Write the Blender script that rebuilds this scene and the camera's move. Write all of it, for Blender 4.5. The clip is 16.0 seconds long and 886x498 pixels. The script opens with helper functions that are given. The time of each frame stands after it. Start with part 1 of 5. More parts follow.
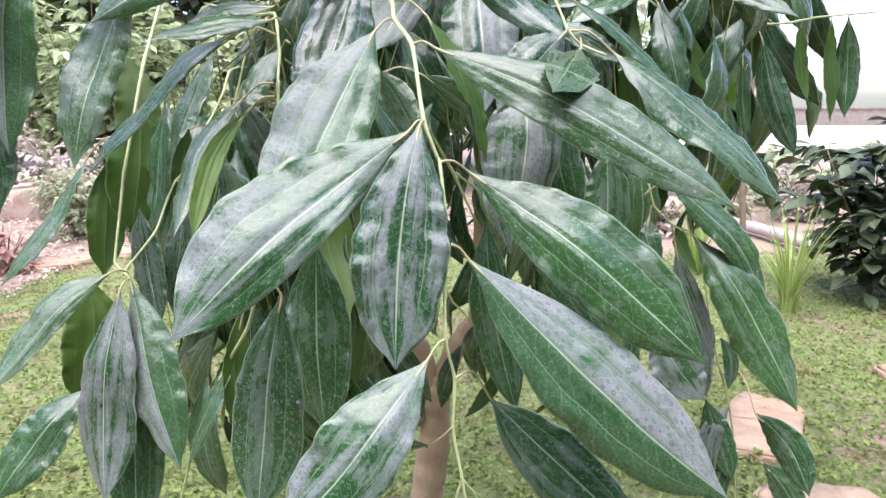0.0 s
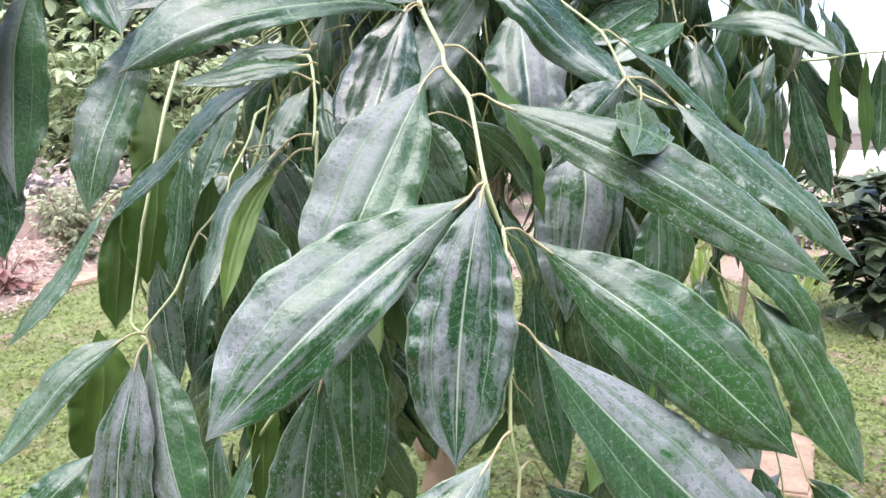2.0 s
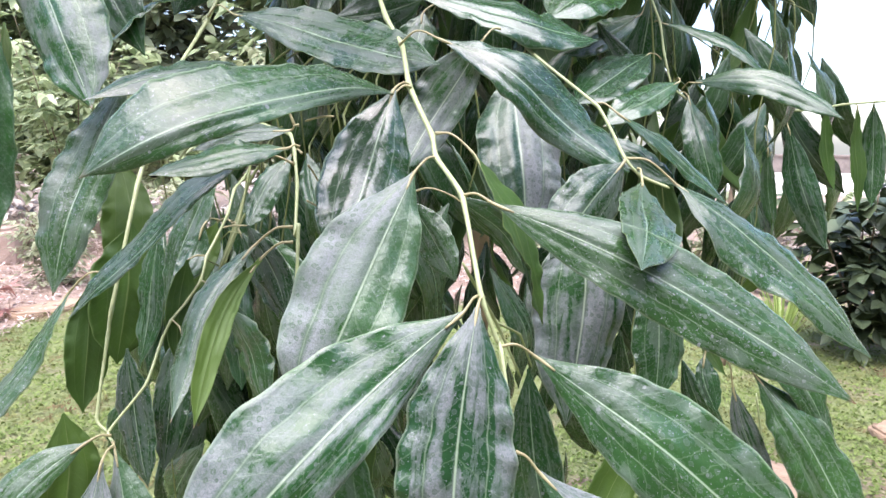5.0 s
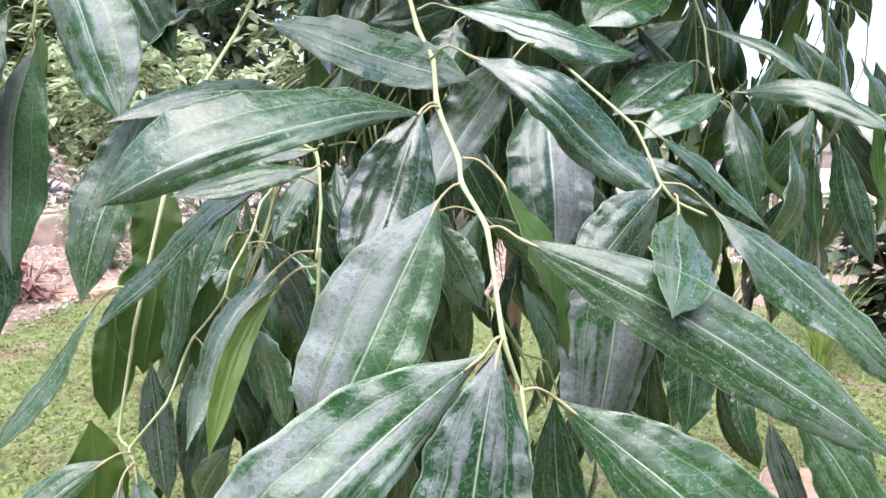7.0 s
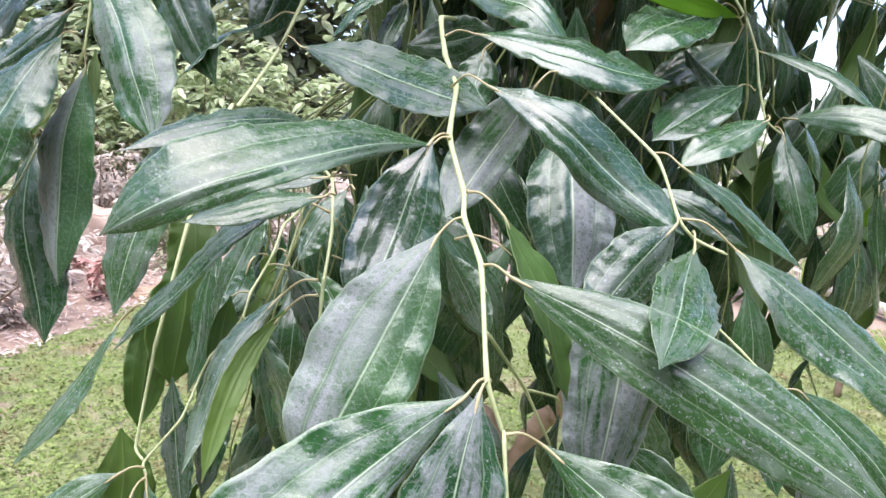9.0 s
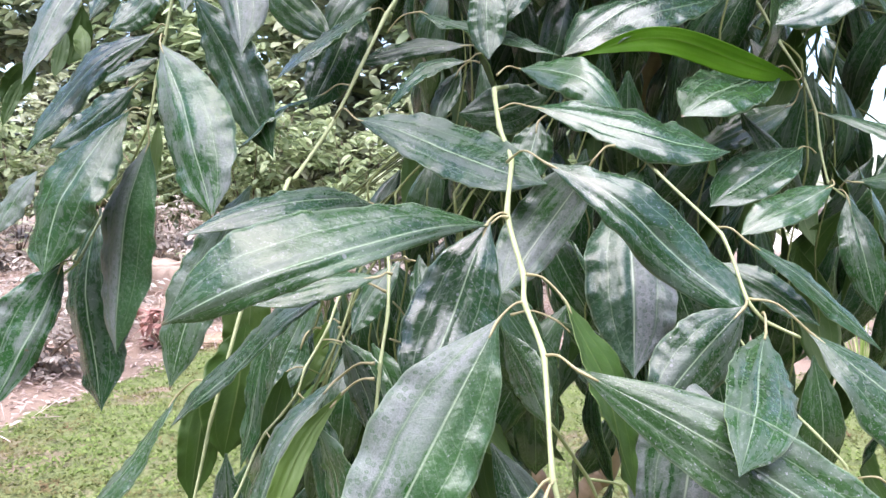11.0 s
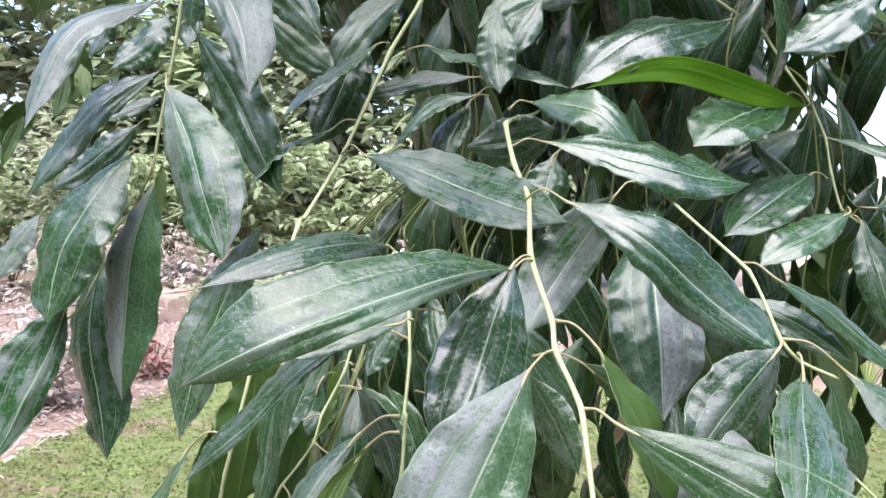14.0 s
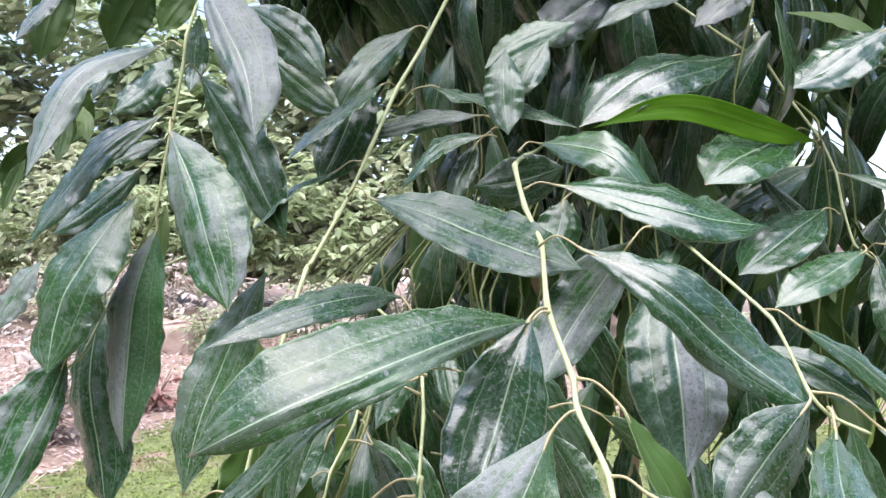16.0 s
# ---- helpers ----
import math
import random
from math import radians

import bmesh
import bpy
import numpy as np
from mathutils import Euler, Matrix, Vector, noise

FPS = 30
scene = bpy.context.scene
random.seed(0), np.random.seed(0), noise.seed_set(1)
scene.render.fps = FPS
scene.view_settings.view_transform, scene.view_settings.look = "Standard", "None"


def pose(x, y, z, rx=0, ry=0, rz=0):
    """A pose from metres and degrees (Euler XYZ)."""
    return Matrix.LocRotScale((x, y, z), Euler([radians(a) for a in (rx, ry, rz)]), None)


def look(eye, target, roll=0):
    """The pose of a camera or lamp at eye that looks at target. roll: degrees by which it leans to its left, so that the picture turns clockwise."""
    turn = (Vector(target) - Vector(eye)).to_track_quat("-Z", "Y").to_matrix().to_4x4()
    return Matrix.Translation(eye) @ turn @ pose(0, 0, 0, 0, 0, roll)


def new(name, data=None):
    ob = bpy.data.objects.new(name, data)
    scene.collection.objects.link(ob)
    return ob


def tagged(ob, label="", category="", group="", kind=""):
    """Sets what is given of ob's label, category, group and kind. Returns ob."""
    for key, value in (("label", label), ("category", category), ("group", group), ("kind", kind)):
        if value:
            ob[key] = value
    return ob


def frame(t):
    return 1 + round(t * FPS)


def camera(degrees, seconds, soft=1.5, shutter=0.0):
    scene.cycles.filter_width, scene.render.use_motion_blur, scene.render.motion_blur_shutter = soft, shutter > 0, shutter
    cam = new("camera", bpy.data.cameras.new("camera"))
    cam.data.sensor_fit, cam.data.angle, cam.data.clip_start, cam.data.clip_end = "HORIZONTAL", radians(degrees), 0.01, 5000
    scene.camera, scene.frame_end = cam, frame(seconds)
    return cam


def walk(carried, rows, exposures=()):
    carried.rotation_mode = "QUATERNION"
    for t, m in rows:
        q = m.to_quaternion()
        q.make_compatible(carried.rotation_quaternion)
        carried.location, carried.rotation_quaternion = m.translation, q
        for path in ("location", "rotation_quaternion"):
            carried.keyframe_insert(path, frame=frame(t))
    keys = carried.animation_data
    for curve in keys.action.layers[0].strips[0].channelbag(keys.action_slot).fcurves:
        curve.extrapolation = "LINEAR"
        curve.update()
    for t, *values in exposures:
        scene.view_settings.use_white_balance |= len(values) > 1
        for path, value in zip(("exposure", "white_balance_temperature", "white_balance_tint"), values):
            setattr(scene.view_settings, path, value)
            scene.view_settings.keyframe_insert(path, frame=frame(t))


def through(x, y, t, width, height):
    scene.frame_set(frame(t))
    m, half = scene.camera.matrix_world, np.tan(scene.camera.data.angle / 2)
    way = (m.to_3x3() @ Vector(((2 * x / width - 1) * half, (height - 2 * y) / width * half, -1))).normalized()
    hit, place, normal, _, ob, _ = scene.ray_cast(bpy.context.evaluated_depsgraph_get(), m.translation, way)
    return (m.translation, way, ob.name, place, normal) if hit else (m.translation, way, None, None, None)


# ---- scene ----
cam = camera(64.0, 16.0)
ROWS = [
    (0.0, 0.0000, 0.0000, 1.4000, 78.00, -0.00, -0.00),
    (0.5, 0.0028, 0.0085, 1.4078, 78.20, -0.24, -0.06),
    (1.0, -0.0016, 0.0189, 1.4123, 78.74, -0.29, -0.10),
    (1.5, -0.0125, 0.0297, 1.4148, 79.18, -0.48, 0.04),
    (2.0, -0.0303, 0.0421, 1.4180, 79.64, -0.53, -0.07),
    (2.5, -0.0422, 0.0531, 1.4226, 79.77, -0.36, -0.48),
    (3.0, -0.0397, 0.0639, 1.4245, 80.04, -0.23, -1.21),
    (3.5, -0.0391, 0.0733, 1.4320, 80.10, -0.24, -1.73),
    (4.0, -0.0364, 0.0736, 1.4404, 80.55, -0.39, -1.93),
    (4.5, -0.0357, 0.0723, 1.4486, 80.95, -0.66, -1.85),
    (5.0, -0.0336, 0.0753, 1.4540, 81.34, -0.68, -1.28),
    (7.5, -0.0230, 0.0959, 1.4740, 80.33, -1.74, 2.75),
    (8.0, -0.0159, 0.1015, 1.4755, 80.41, -1.92, 3.63),
    (8.5, -0.0132, 0.1008, 1.4806, 80.65, -2.21, 4.57),
    (9.0, 0.0038, 0.0964, 1.4843, 81.04, -2.44, 7.43),
    (9.5, 0.0060, 0.0976, 1.4880, 81.76, -2.77, 9.17),
    (10.0, 0.0026, 0.0997, 1.4940, 82.77, -2.85, 10.36),
    (12.5, -0.0139, 0.1051, 1.5036, 86.35, -1.03, 10.93),
    (13.0, -0.0176, 0.1042, 1.5055, 86.39, -1.05, 10.68),
    (13.5, -0.0200, 0.1064, 1.5073, 86.43, -1.06, 10.58),
    (14.0, -0.0220, 0.1122, 1.5116, 86.52, -0.77, 10.45),
    (14.5, -0.0250, 0.1130, 1.5140, 86.77, -0.32, 10.44),
    (15.0, -0.0255, 0.1117, 1.5184, 87.17, -0.10, 10.48),
    (15.5, -0.0280, 0.1161, 1.5223, 87.84, 0.06, 10.46),
    (16.0, -0.0314, 0.1226, 1.5241, 88.68, -0.15, 10.39),
]
walk(cam, [(t, pose(x, y, z, rx, ry, rz)) for t, x, y, z, rx, ry, rz in ROWS], exposures=[(0, 2.57, 6320, 19.3), (10, 2.57, 6320, 19.3), (12.5, 2.49, 6320, 19.3), (16, 2.49, 6320, 19.3)])

# ---- light ----
world = bpy.data.worlds.new("sky")
scene.world = world
world.use_nodes = True
wn = world.node_tree
sky = wn.nodes.new("ShaderNodeTexSky")
sky.sky_type = "NISHITA"
sky.sun_disc = False
sky.sun_elevation = radians(71)
sky.sun_rotation = radians(200)
sky.dust_density = 1.8
sky.air_density = 1.0
wn.links.new(sky.outputs[0], wn.nodes["Background"].inputs[0])
wn.nodes["Background"].inputs[1].default_value = 0.085
sun = new("sun", bpy.data.lights.new("sun", "SUN"))
sun.data.energy = 1.6
sun.data.angle = radians(74)
sun.data.color = (1.0, 0.985, 0.96)
sun.matrix_world = look((-0.9, -2.9, 9.0), (0, 0, 0))


# ---- materials ----
def material(name):
    m = bpy.data.materials.new(name)
    m.use_nodes = True
    return m, m.node_tree, m.node_tree.nodes["Principled BSDF"]


def node(tree, kind, **inputs):
    n = tree.nodes.new("ShaderNode" + kind)
    for key, value in inputs.items():
        n.inputs[key.replace("_", " ")].default_value = value
    return n


def maths(tree, op, a, b=None, c=None):
    n = tree.nodes.new("ShaderNodeMath")
    n.operation = op
    for i, v in enumerate((a, b, c)):
        if v is None:
            continue
        if isinstance(v, (int, float)):
            n.inputs[i].default_value = v
        else:
            tree.links.new(v, n.inputs[i])
    return n.outputs[0]


def ramp(tree, value, stops):
    n = tree.nodes.new("ShaderNodeValToRGB")
    e = n.color_ramp.elements
    for i, (at, colour) in enumerate(stops):
        k = e[i] if i < 2 else e.new(at)
        k.position, k.color = at, (*colour, 1)
    tree.links.new(value, n.inputs[0])
    return n.outputs[0]


def mix(tree, factor, a, b):
    n = tree.nodes.new("ShaderNodeMix")
    n.data_type = "RGBA"
    for i, v in ((0, factor), (6, a), (7, b)):
        if isinstance(v, (int, float)):
            n.inputs[i].default_value = v
        elif isinstance(v, tuple):
            n.inputs[i].default_value = (*v, 1)
        else:
            tree.links.new(v, n.inputs[i])
    return n.outputs[2]


def noise_tex(tree, coords, scale, detail=3.0, rough=0.55, warp=0.0):
    n = node(tree, "TexNoise", Scale=scale, Detail=detail, Roughness=rough, Distortion=warp)
    if coords is not None:
        tree.links.new(coords, n.inputs["Vector"])
    return n.outputs["Fac"]


def bump(tree, bsdf, height, strength, distance):
    n = node(tree, "Bump", Strength=strength, Distance=distance)
    tree.links.new(height, n.inputs["Height"])
    tree.links.new(n.outputs[0], bsdf.inputs["Normal"])


def place_coords(tree, spread=True):
    """Object coordinates, shifted for every object by its own random number."""
    c = tree.nodes.new("ShaderNodeTexCoord").outputs["Object"]
    if not spread:
        return c
    r = tree.nodes.new("ShaderNodeObjectInfo").outputs["Random"]
    v = tree.nodes.new("ShaderNodeVectorMath")
    v.operation = "ADD"
    k = tree.nodes.new("ShaderNodeCombineXYZ")
    tree.links.new(maths(tree, "MULTIPLY", r, 37.0), k.inputs[0])
    tree.links.new(maths(tree, "MULTIPLY", r, 11.0), k.inputs[1])
    tree.links.new(c, v.inputs[0])
    tree.links.new(k.outputs[0], v.inputs[1])
    return v.outputs[0]


def leaf_material(name, dark, light, vein, dust_sheen, rough, through, spots, coat=0.0, bare=0.47, half=0, relief=0.6):
    """Leaf skin: three long veins, thin cross veins, pale margin, dust film with painted sky sheen, and dried water
    spots.
    """
    m, t, b = material(name)
    uv = node(t, "SeparateXYZ")
    t.links.new(t.nodes.new("ShaderNodeTexCoord").outputs["UV"], uv.inputs[0])
    u = maths(t, "ABSOLUTE", maths(t, "MULTIPLY_ADD", uv.outputs[0], 2.0, -1.0))
    s = uv.outputs[1]
    pos = place_coords(t)
    rnd = t.nodes.new("ShaderNodeObjectInfo").outputs["Random"]
    # long veins and margin
    mid = ramp(t, u, [(0.0, (1, 1, 1)), (0.029, (0, 0, 0))])
    side = ramp(t, maths(t, "ABSOLUTE", maths(t, "SUBTRACT", u, 0.52)), [(0.0, (0.34, 0.34, 0.34)), (0.020, (0, 0, 0))])
    edge = ramp(t, u, [(0.955, (0, 0, 0)), (1.0, (0.55, 0.55, 0.55))])
    # slanting cross veins
    w = maths(t, "SINE", maths(t, "MULTIPLY_ADD", s, 95.0, maths(t, "MULTIPLY_ADD", u, -16.0, maths(t, "MULTIPLY", noise_tex(t, pos, 60.0), 9.0))))
    cross = ramp(t, w, [(0.955, (0, 0, 0)), (1.0, (0.13, 0.13, 0.13))])
    veins = maths(t, "MAXIMUM", maths(t, "MAXIMUM", mid, side), maths(t, "MAXIMUM", edge, cross))
    blotch = noise_tex(t, pos, 26.0, 4.0)
    fine = noise_tex(t, pos, 420.0, 3.0)
    base = mix(t, ramp(t, blotch, [(0.3, (0, 0, 0)), (0.72, (1, 1, 1))]), dark, light)
    hue = node(t, "HueSaturation", Saturation=1.0)
    t.links.new(base, hue.inputs["Color"])
    t.links.new(maths(t, "MULTIPLY_ADD", rnd, 0.5, 0.75), hue.inputs["Value"])
    t.links.new(maths(t, "MULTIPLY_ADD", rnd, -0.03, 0.512), hue.inputs["Hue"])
    col = mix(t, veins, hue.outputs[0], vein)
    # dust and painted sky sheen as one film in long patches between the veins, with round drops washed into it
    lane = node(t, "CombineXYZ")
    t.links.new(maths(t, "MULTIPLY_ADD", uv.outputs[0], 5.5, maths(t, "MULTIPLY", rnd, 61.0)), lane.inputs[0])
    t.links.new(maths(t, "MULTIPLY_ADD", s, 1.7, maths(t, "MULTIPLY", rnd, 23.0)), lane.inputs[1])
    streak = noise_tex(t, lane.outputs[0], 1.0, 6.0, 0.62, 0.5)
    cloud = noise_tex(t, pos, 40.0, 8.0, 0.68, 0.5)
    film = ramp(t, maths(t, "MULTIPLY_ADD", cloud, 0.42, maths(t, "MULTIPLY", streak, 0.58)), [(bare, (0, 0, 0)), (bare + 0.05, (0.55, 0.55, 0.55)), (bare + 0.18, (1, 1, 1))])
    powder = ramp(t, noise_tex(t, pos, 1300.0, 3.0, 0.75), [(0.30, (0.45, 0.45, 0.45)), (0.62, (1, 1, 1))])
    grid = node(t, "CombineXYZ")
    t.links.new(maths(t, "MULTIPLY_ADD", uv.outputs[0], 12.0, maths(t, "MULTIPLY", rnd, 47.0)), grid.inputs[0])
    t.links.new(maths(t, "MULTIPLY_ADD", s, 31.0, maths(t, "MULTIPLY", rnd, 29.0)), grid.inputs[1])
    vor = node(t, "TexVoronoi", Scale=1.0)
    vor.voronoi_dimensions = "2D"
    t.links.new(grid.outputs[0], vor.inputs["Vector"])
    size = node(t, "SeparateColor")
    t.links.new(vor.outputs["Color"], size.inputs[0])
    ragged = maths(t, "MULTIPLY_ADD", size.outputs[0], 0.20, maths(t, "MULTIPLY_ADD", noise_tex(t, pos, 800.0, 2.0), 0.20, -0.16))
    drops = ramp(t, maths(t, "ADD", vor.outputs["Distance"], ragged), [(0.0, (0.50, 0.50, 0.50)), (0.17, (0.42, 0.42, 0.42)), (0.23, (1, 1, 1)), (0.30, (0, 0, 0))])
    patch = ramp(t, noise_tex(t, pos, 24.0, 3.0), [(0.36, (0, 0, 0)), (0.46, (1, 1, 1))])
    drops = maths(t, "MULTIPLY", drops, patch)
    grains = ramp(t, noise_tex(t, pos, 900.0, 2.0, 0.7), [(0.64, (0, 0, 0)), (0.69, (1, 1, 1))])
    cell = node(t, "TexVoronoi", Scale=330.0)
    t.links.new(pos, cell.inputs["Vector"])
    pick = node(t, "SeparateColor")
    t.links.new(cell.outputs["Color"], pick.inputs[0])
    near = maths(t, "SUBTRACT", maths(t, "MULTIPLY_ADD", pick.outputs[1], 0.30, 0.10), cell.outputs["Distance"])
    blots = maths(t, "MULTIPLY", ramp(t, near, [(0.0, (0, 0, 0)), (0.07, (1, 1, 1))]), ramp(t, pick.outputs[0], [(0.86, (0, 0, 0)), (0.89, (1, 1, 1))]))
    blots = maths(t, "MULTIPLY", blots, ramp(t, noise_tex(t, pos, 40.0, 3.0), [(0.42, (0.15, 0.15, 0.15)), (0.60, (1, 1, 1))]))
    grains = maths(t, "MAXIMUM", grains, maths(t, "MULTIPLY", blots, 0.75))
    film = maths(t, "MULTIPLY", film, ramp(t, maths(t, "ABSOLUTE", maths(t, "SINE", maths(t, "MULTIPLY", u, 6.04))), [(0.0, (0.35, 0.35, 0.35)), (0.5, (1, 1, 1))]))
    # film kept to one blade half, painting the side tilted to the light paler
    if half:
        film = maths(t, "MULTIPLY", film, ramp(t, uv.outputs[0], [(0.47, (1.0 if half < 0 else 0.12,) * 3), (0.53, (1.0 if half > 0 else 0.12,) * 3)]))
    washed = maths(t, "MULTIPLY_ADD", drops, -0.68, 1.0)
    film_f = maths(t, "MULTIPLY", maths(t, "MULTIPLY", film, maths(t, "MULTIPLY", washed, powder)), dust_sheen)
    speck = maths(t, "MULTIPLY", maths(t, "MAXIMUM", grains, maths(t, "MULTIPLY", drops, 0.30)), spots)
    dusty_sheen = maths(t, "MAXIMUM", film_f, speck)
    # lavender colour mixes settled dust with the sky's reflection
    col = mix(t, dusty_sheen, col, (0.44, 0.42, 0.50))
    col = mix(t, maths(t, "MULTIPLY", veins, 0.42), col, vein)
    # withered tips and a few dry brown marks
    tip = maths(t, "MULTIPLY", ramp(t, s, [(0.975, (0, 0, 0)), (0.995, (1, 1, 1))]), ramp(t, rnd, [(0.70, (0, 0, 0)), (0.72, (1, 1, 1))]))
    dry = maths(t, "MULTIPLY", ramp(t, noise_tex(t, pos, 70.0, 4.0, 0.6), [(0.74, (0, 0, 0)), (0.77, (1, 1, 1))]), 0.7)
    col = mix(t, maths(t, "MAXIMUM", tip, dry), col, (0.17, 0.11, 0.06))
    t.links.new(col, b.inputs["Base Color"])
    t.links.new(maths(t, "ADD", maths(t, "MULTIPLY_ADD", film, 0.22, rough), maths(t, "MULTIPLY_ADD", fine, 0.12, -0.06)), b.inputs["Roughness"])
    t.links.new(maths(t, "MULTIPLY_ADD", film, -0.78 * dust_sheen, 0.62), b.inputs["Specular IOR Level"])
    b.inputs["Coat Weight"].default_value = coat
    b.inputs["Coat Roughness"].default_value = 0.13
    leather = maths(t, "MULTIPLY_ADD", noise_tex(t, pos, 240.0, 4.0, 0.6), 0.34, maths(t, "MULTIPLY", noise_tex(t, pos, 80.0, 3.0), 0.40))
    height = maths(t, "ADD", maths(t, "MULTIPLY_ADD", blotch, 0.25, leather), maths(t, "MULTIPLY_ADD", fine, 0.10, maths(t, "MULTIPLY", veins, 0.10)))
    bump(t, b, height, relief, 0.0020)
    if through:
        tr = node(t, "BsdfTranslucent")
        t.links.new(mix(t, 0.5, col, (0.16, 0.26, 0.03)), tr.inputs["Color"])
        sh = node(t, "MixShader", Fac=through)
        t.links.new(b.outputs[0], sh.inputs[1])
        t.links.new(tr.outputs[0], sh.inputs[2])
        t.links.new(sh.outputs[0], t.nodes["Material Output"].inputs["Surface"])
    return m


M_UPPER = leaf_material("leaf_upper", (0.015, 0.055, 0.015), (0.025, 0.084, 0.022), (0.27, 0.37, 0.24), 0.20, 0.24, 0.06, 0.42, 0.10, 0.51)
M_GLOSS = leaf_material("glossy_leaf_upper", (0.013, 0.052, 0.014), (0.021, 0.079, 0.021), (0.27, 0.37, 0.24), 0.15, 0.21, 0.06, 0.42, 0.40, 0.52, relief=0.45)
# strong pale film on these two: dust plus sky sheen put into the colour
M_DUSTY_SHEEN = leaf_material("dusty_sheen_leaf_upper", (0.015, 0.053, 0.016), (0.025, 0.082, 0.023), (0.29, 0.36, 0.26), 0.54, 0.26, 0.06, 0.42, 0.04, 0.44)
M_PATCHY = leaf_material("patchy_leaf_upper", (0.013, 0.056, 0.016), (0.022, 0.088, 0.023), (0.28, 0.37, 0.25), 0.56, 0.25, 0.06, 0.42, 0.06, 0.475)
# dusty skins with the lit half of the fold painted in, left and right
M_HALF_LIT_A = leaf_material("half_lit_dusty_leaf_upper", (0.013, 0.058, 0.015), (0.022, 0.092, 0.022), (0.28, 0.37, 0.25), 0.56, 0.25, 0.06, 0.36, 0.04, 0.38, -1)
M_HALF_LIT_B = leaf_material("half_lit_dusty_leaf_other", (0.013, 0.058, 0.015), (0.022, 0.092, 0.022), (0.28, 0.37, 0.25), 0.56, 0.25, 0.06, 0.36, 0.04, 0.38, 1)
M_SPECK = leaf_material("speckled_leaf_upper", (0.015, 0.050, 0.015), (0.024, 0.077, 0.022), (0.27, 0.36, 0.24), 0.24, 0.26, 0.06, 0.60, 0.05, 0.49)
M_LOWER = leaf_material("leaf_under", (0.055, 0.128, 0.014), (0.088, 0.185, 0.025), (0.20, 0.28, 0.09), 0.04, 0.50, 0.38, 0.05)
M_YOUNG = leaf_material("young_leaf", (0.26, 0.56, 0.02), (0.32, 0.66, 0.03), (0.32, 0.46, 0.08), 0.02, 0.42, 0.66, 0.03)


def wood_material(name, a, b_, scale, rough, depth):
    m, t, b = material(name)
    pos = place_coords(t)
    n1 = noise_tex(t, pos, scale, 5.0, 0.6)
    n2 = noise_tex(t, pos, scale * 7, 4.0)
    c = mix(t, ramp(t, n1, [(0.3, (0, 0, 0)), (0.7, (1, 1, 1))]), a, b_)
    c = mix(t, maths(t, "MULTIPLY", n2, 0.4), c, tuple(v * 0.5 for v in a))
    t.links.new(c, b.inputs["Base Color"])
    b.inputs["Roughness"].default_value = rough
    bump(t, b, maths(t, "ADD", n1, maths(t, "MULTIPLY", n2, 0.5)), 0.5, depth)
    return m


M_TWIG = wood_material("green_twig", (0.37, 0.43, 0.20), (0.50, 0.55, 0.31), 60.0, 0.5, 0.0006)
M_SHOOT = wood_material("dull_green_shoot", (0.13, 0.16, 0.05), (0.22, 0.25, 0.09), 60.0, 0.5, 0.0005)
M_STALK = wood_material("leaf_stalk", (0.37, 0.32, 0.17), (0.46, 0.42, 0.24), 90.0, 0.5, 0.0004)
M_BARK = wood_material("smooth_bark", (0.32, 0.215, 0.14), (0.50, 0.36, 0.245), 14.0, 0.75, 0.004)
M_STEM = wood_material("thin_bark", (0.17, 0.12, 0.08), (0.27, 0.20, 0.14), 30.0, 0.8, 0.003)
M_PIPE = wood_material("grey_pipe", (0.36, 0.31, 0.31), (0.46, 0.41, 0.40), 8.0, 0.6, 0.002)


def ground_material():
    m, t, b = material("moss_and_soil")
    pos = place_coords(t, False)
    big = noise_tex(t, pos, 1.3, 5.0, 0.6)
    mid = noise_tex(t, pos, 9.0, 5.0, 0.65)
    fine = noise_tex(t, pos, 70.0, 4.0, 0.7)
    soil = mix(t, fine, (0.16, 0.105, 0.075), (0.40, 0.30, 0.24))
    moss = mix(t, fine, (0.10, 0.125, 0.042), (0.24, 0.275, 0.11))
    k = maths(t, "ADD", maths(t, "MULTIPLY", big, 0.75), maths(t, "MULTIPLY", mid, 0.35))
    xyz = node(t, "SeparateXYZ")
    t.links.new(pos, xyz.inputs[0])
    lawn_w = ramp(t, maths(t, "ADD", maths(t, "MULTIPLY", xyz.outputs[0], 0.1), maths(t, "MULTIPLY_ADD", mid, 0.06, 0.5)), [(0.185, (0, 0, 0)), (0.21, (1, 1, 1))])
    lawn_n = ramp(t, maths(t, "ADD", maths(t, "MULTIPLY", xyz.outputs[1], 0.05), maths(t, "MULTIPLY", mid, 0.06)), [(0.34, (1, 1, 1)), (0.37, (0, 0, 0))])
    k = maths(t, "MULTIPLY", k, maths(t, "MULTIPLY", lawn_w, lawn_n))
    c = mix(t, ramp(t, k, [(0.40, (0, 0, 0)), (0.52, (1, 1, 1))]), soil, moss)
    t.links.new(c, b.inputs["Base Color"])
    b.inputs["Roughness"].default_value = 0.95
    bump(t, b, maths(t, "ADD", mid, maths(t, "MULTIPLY", fine, 0.6)), 0.8, 0.03)
    return m


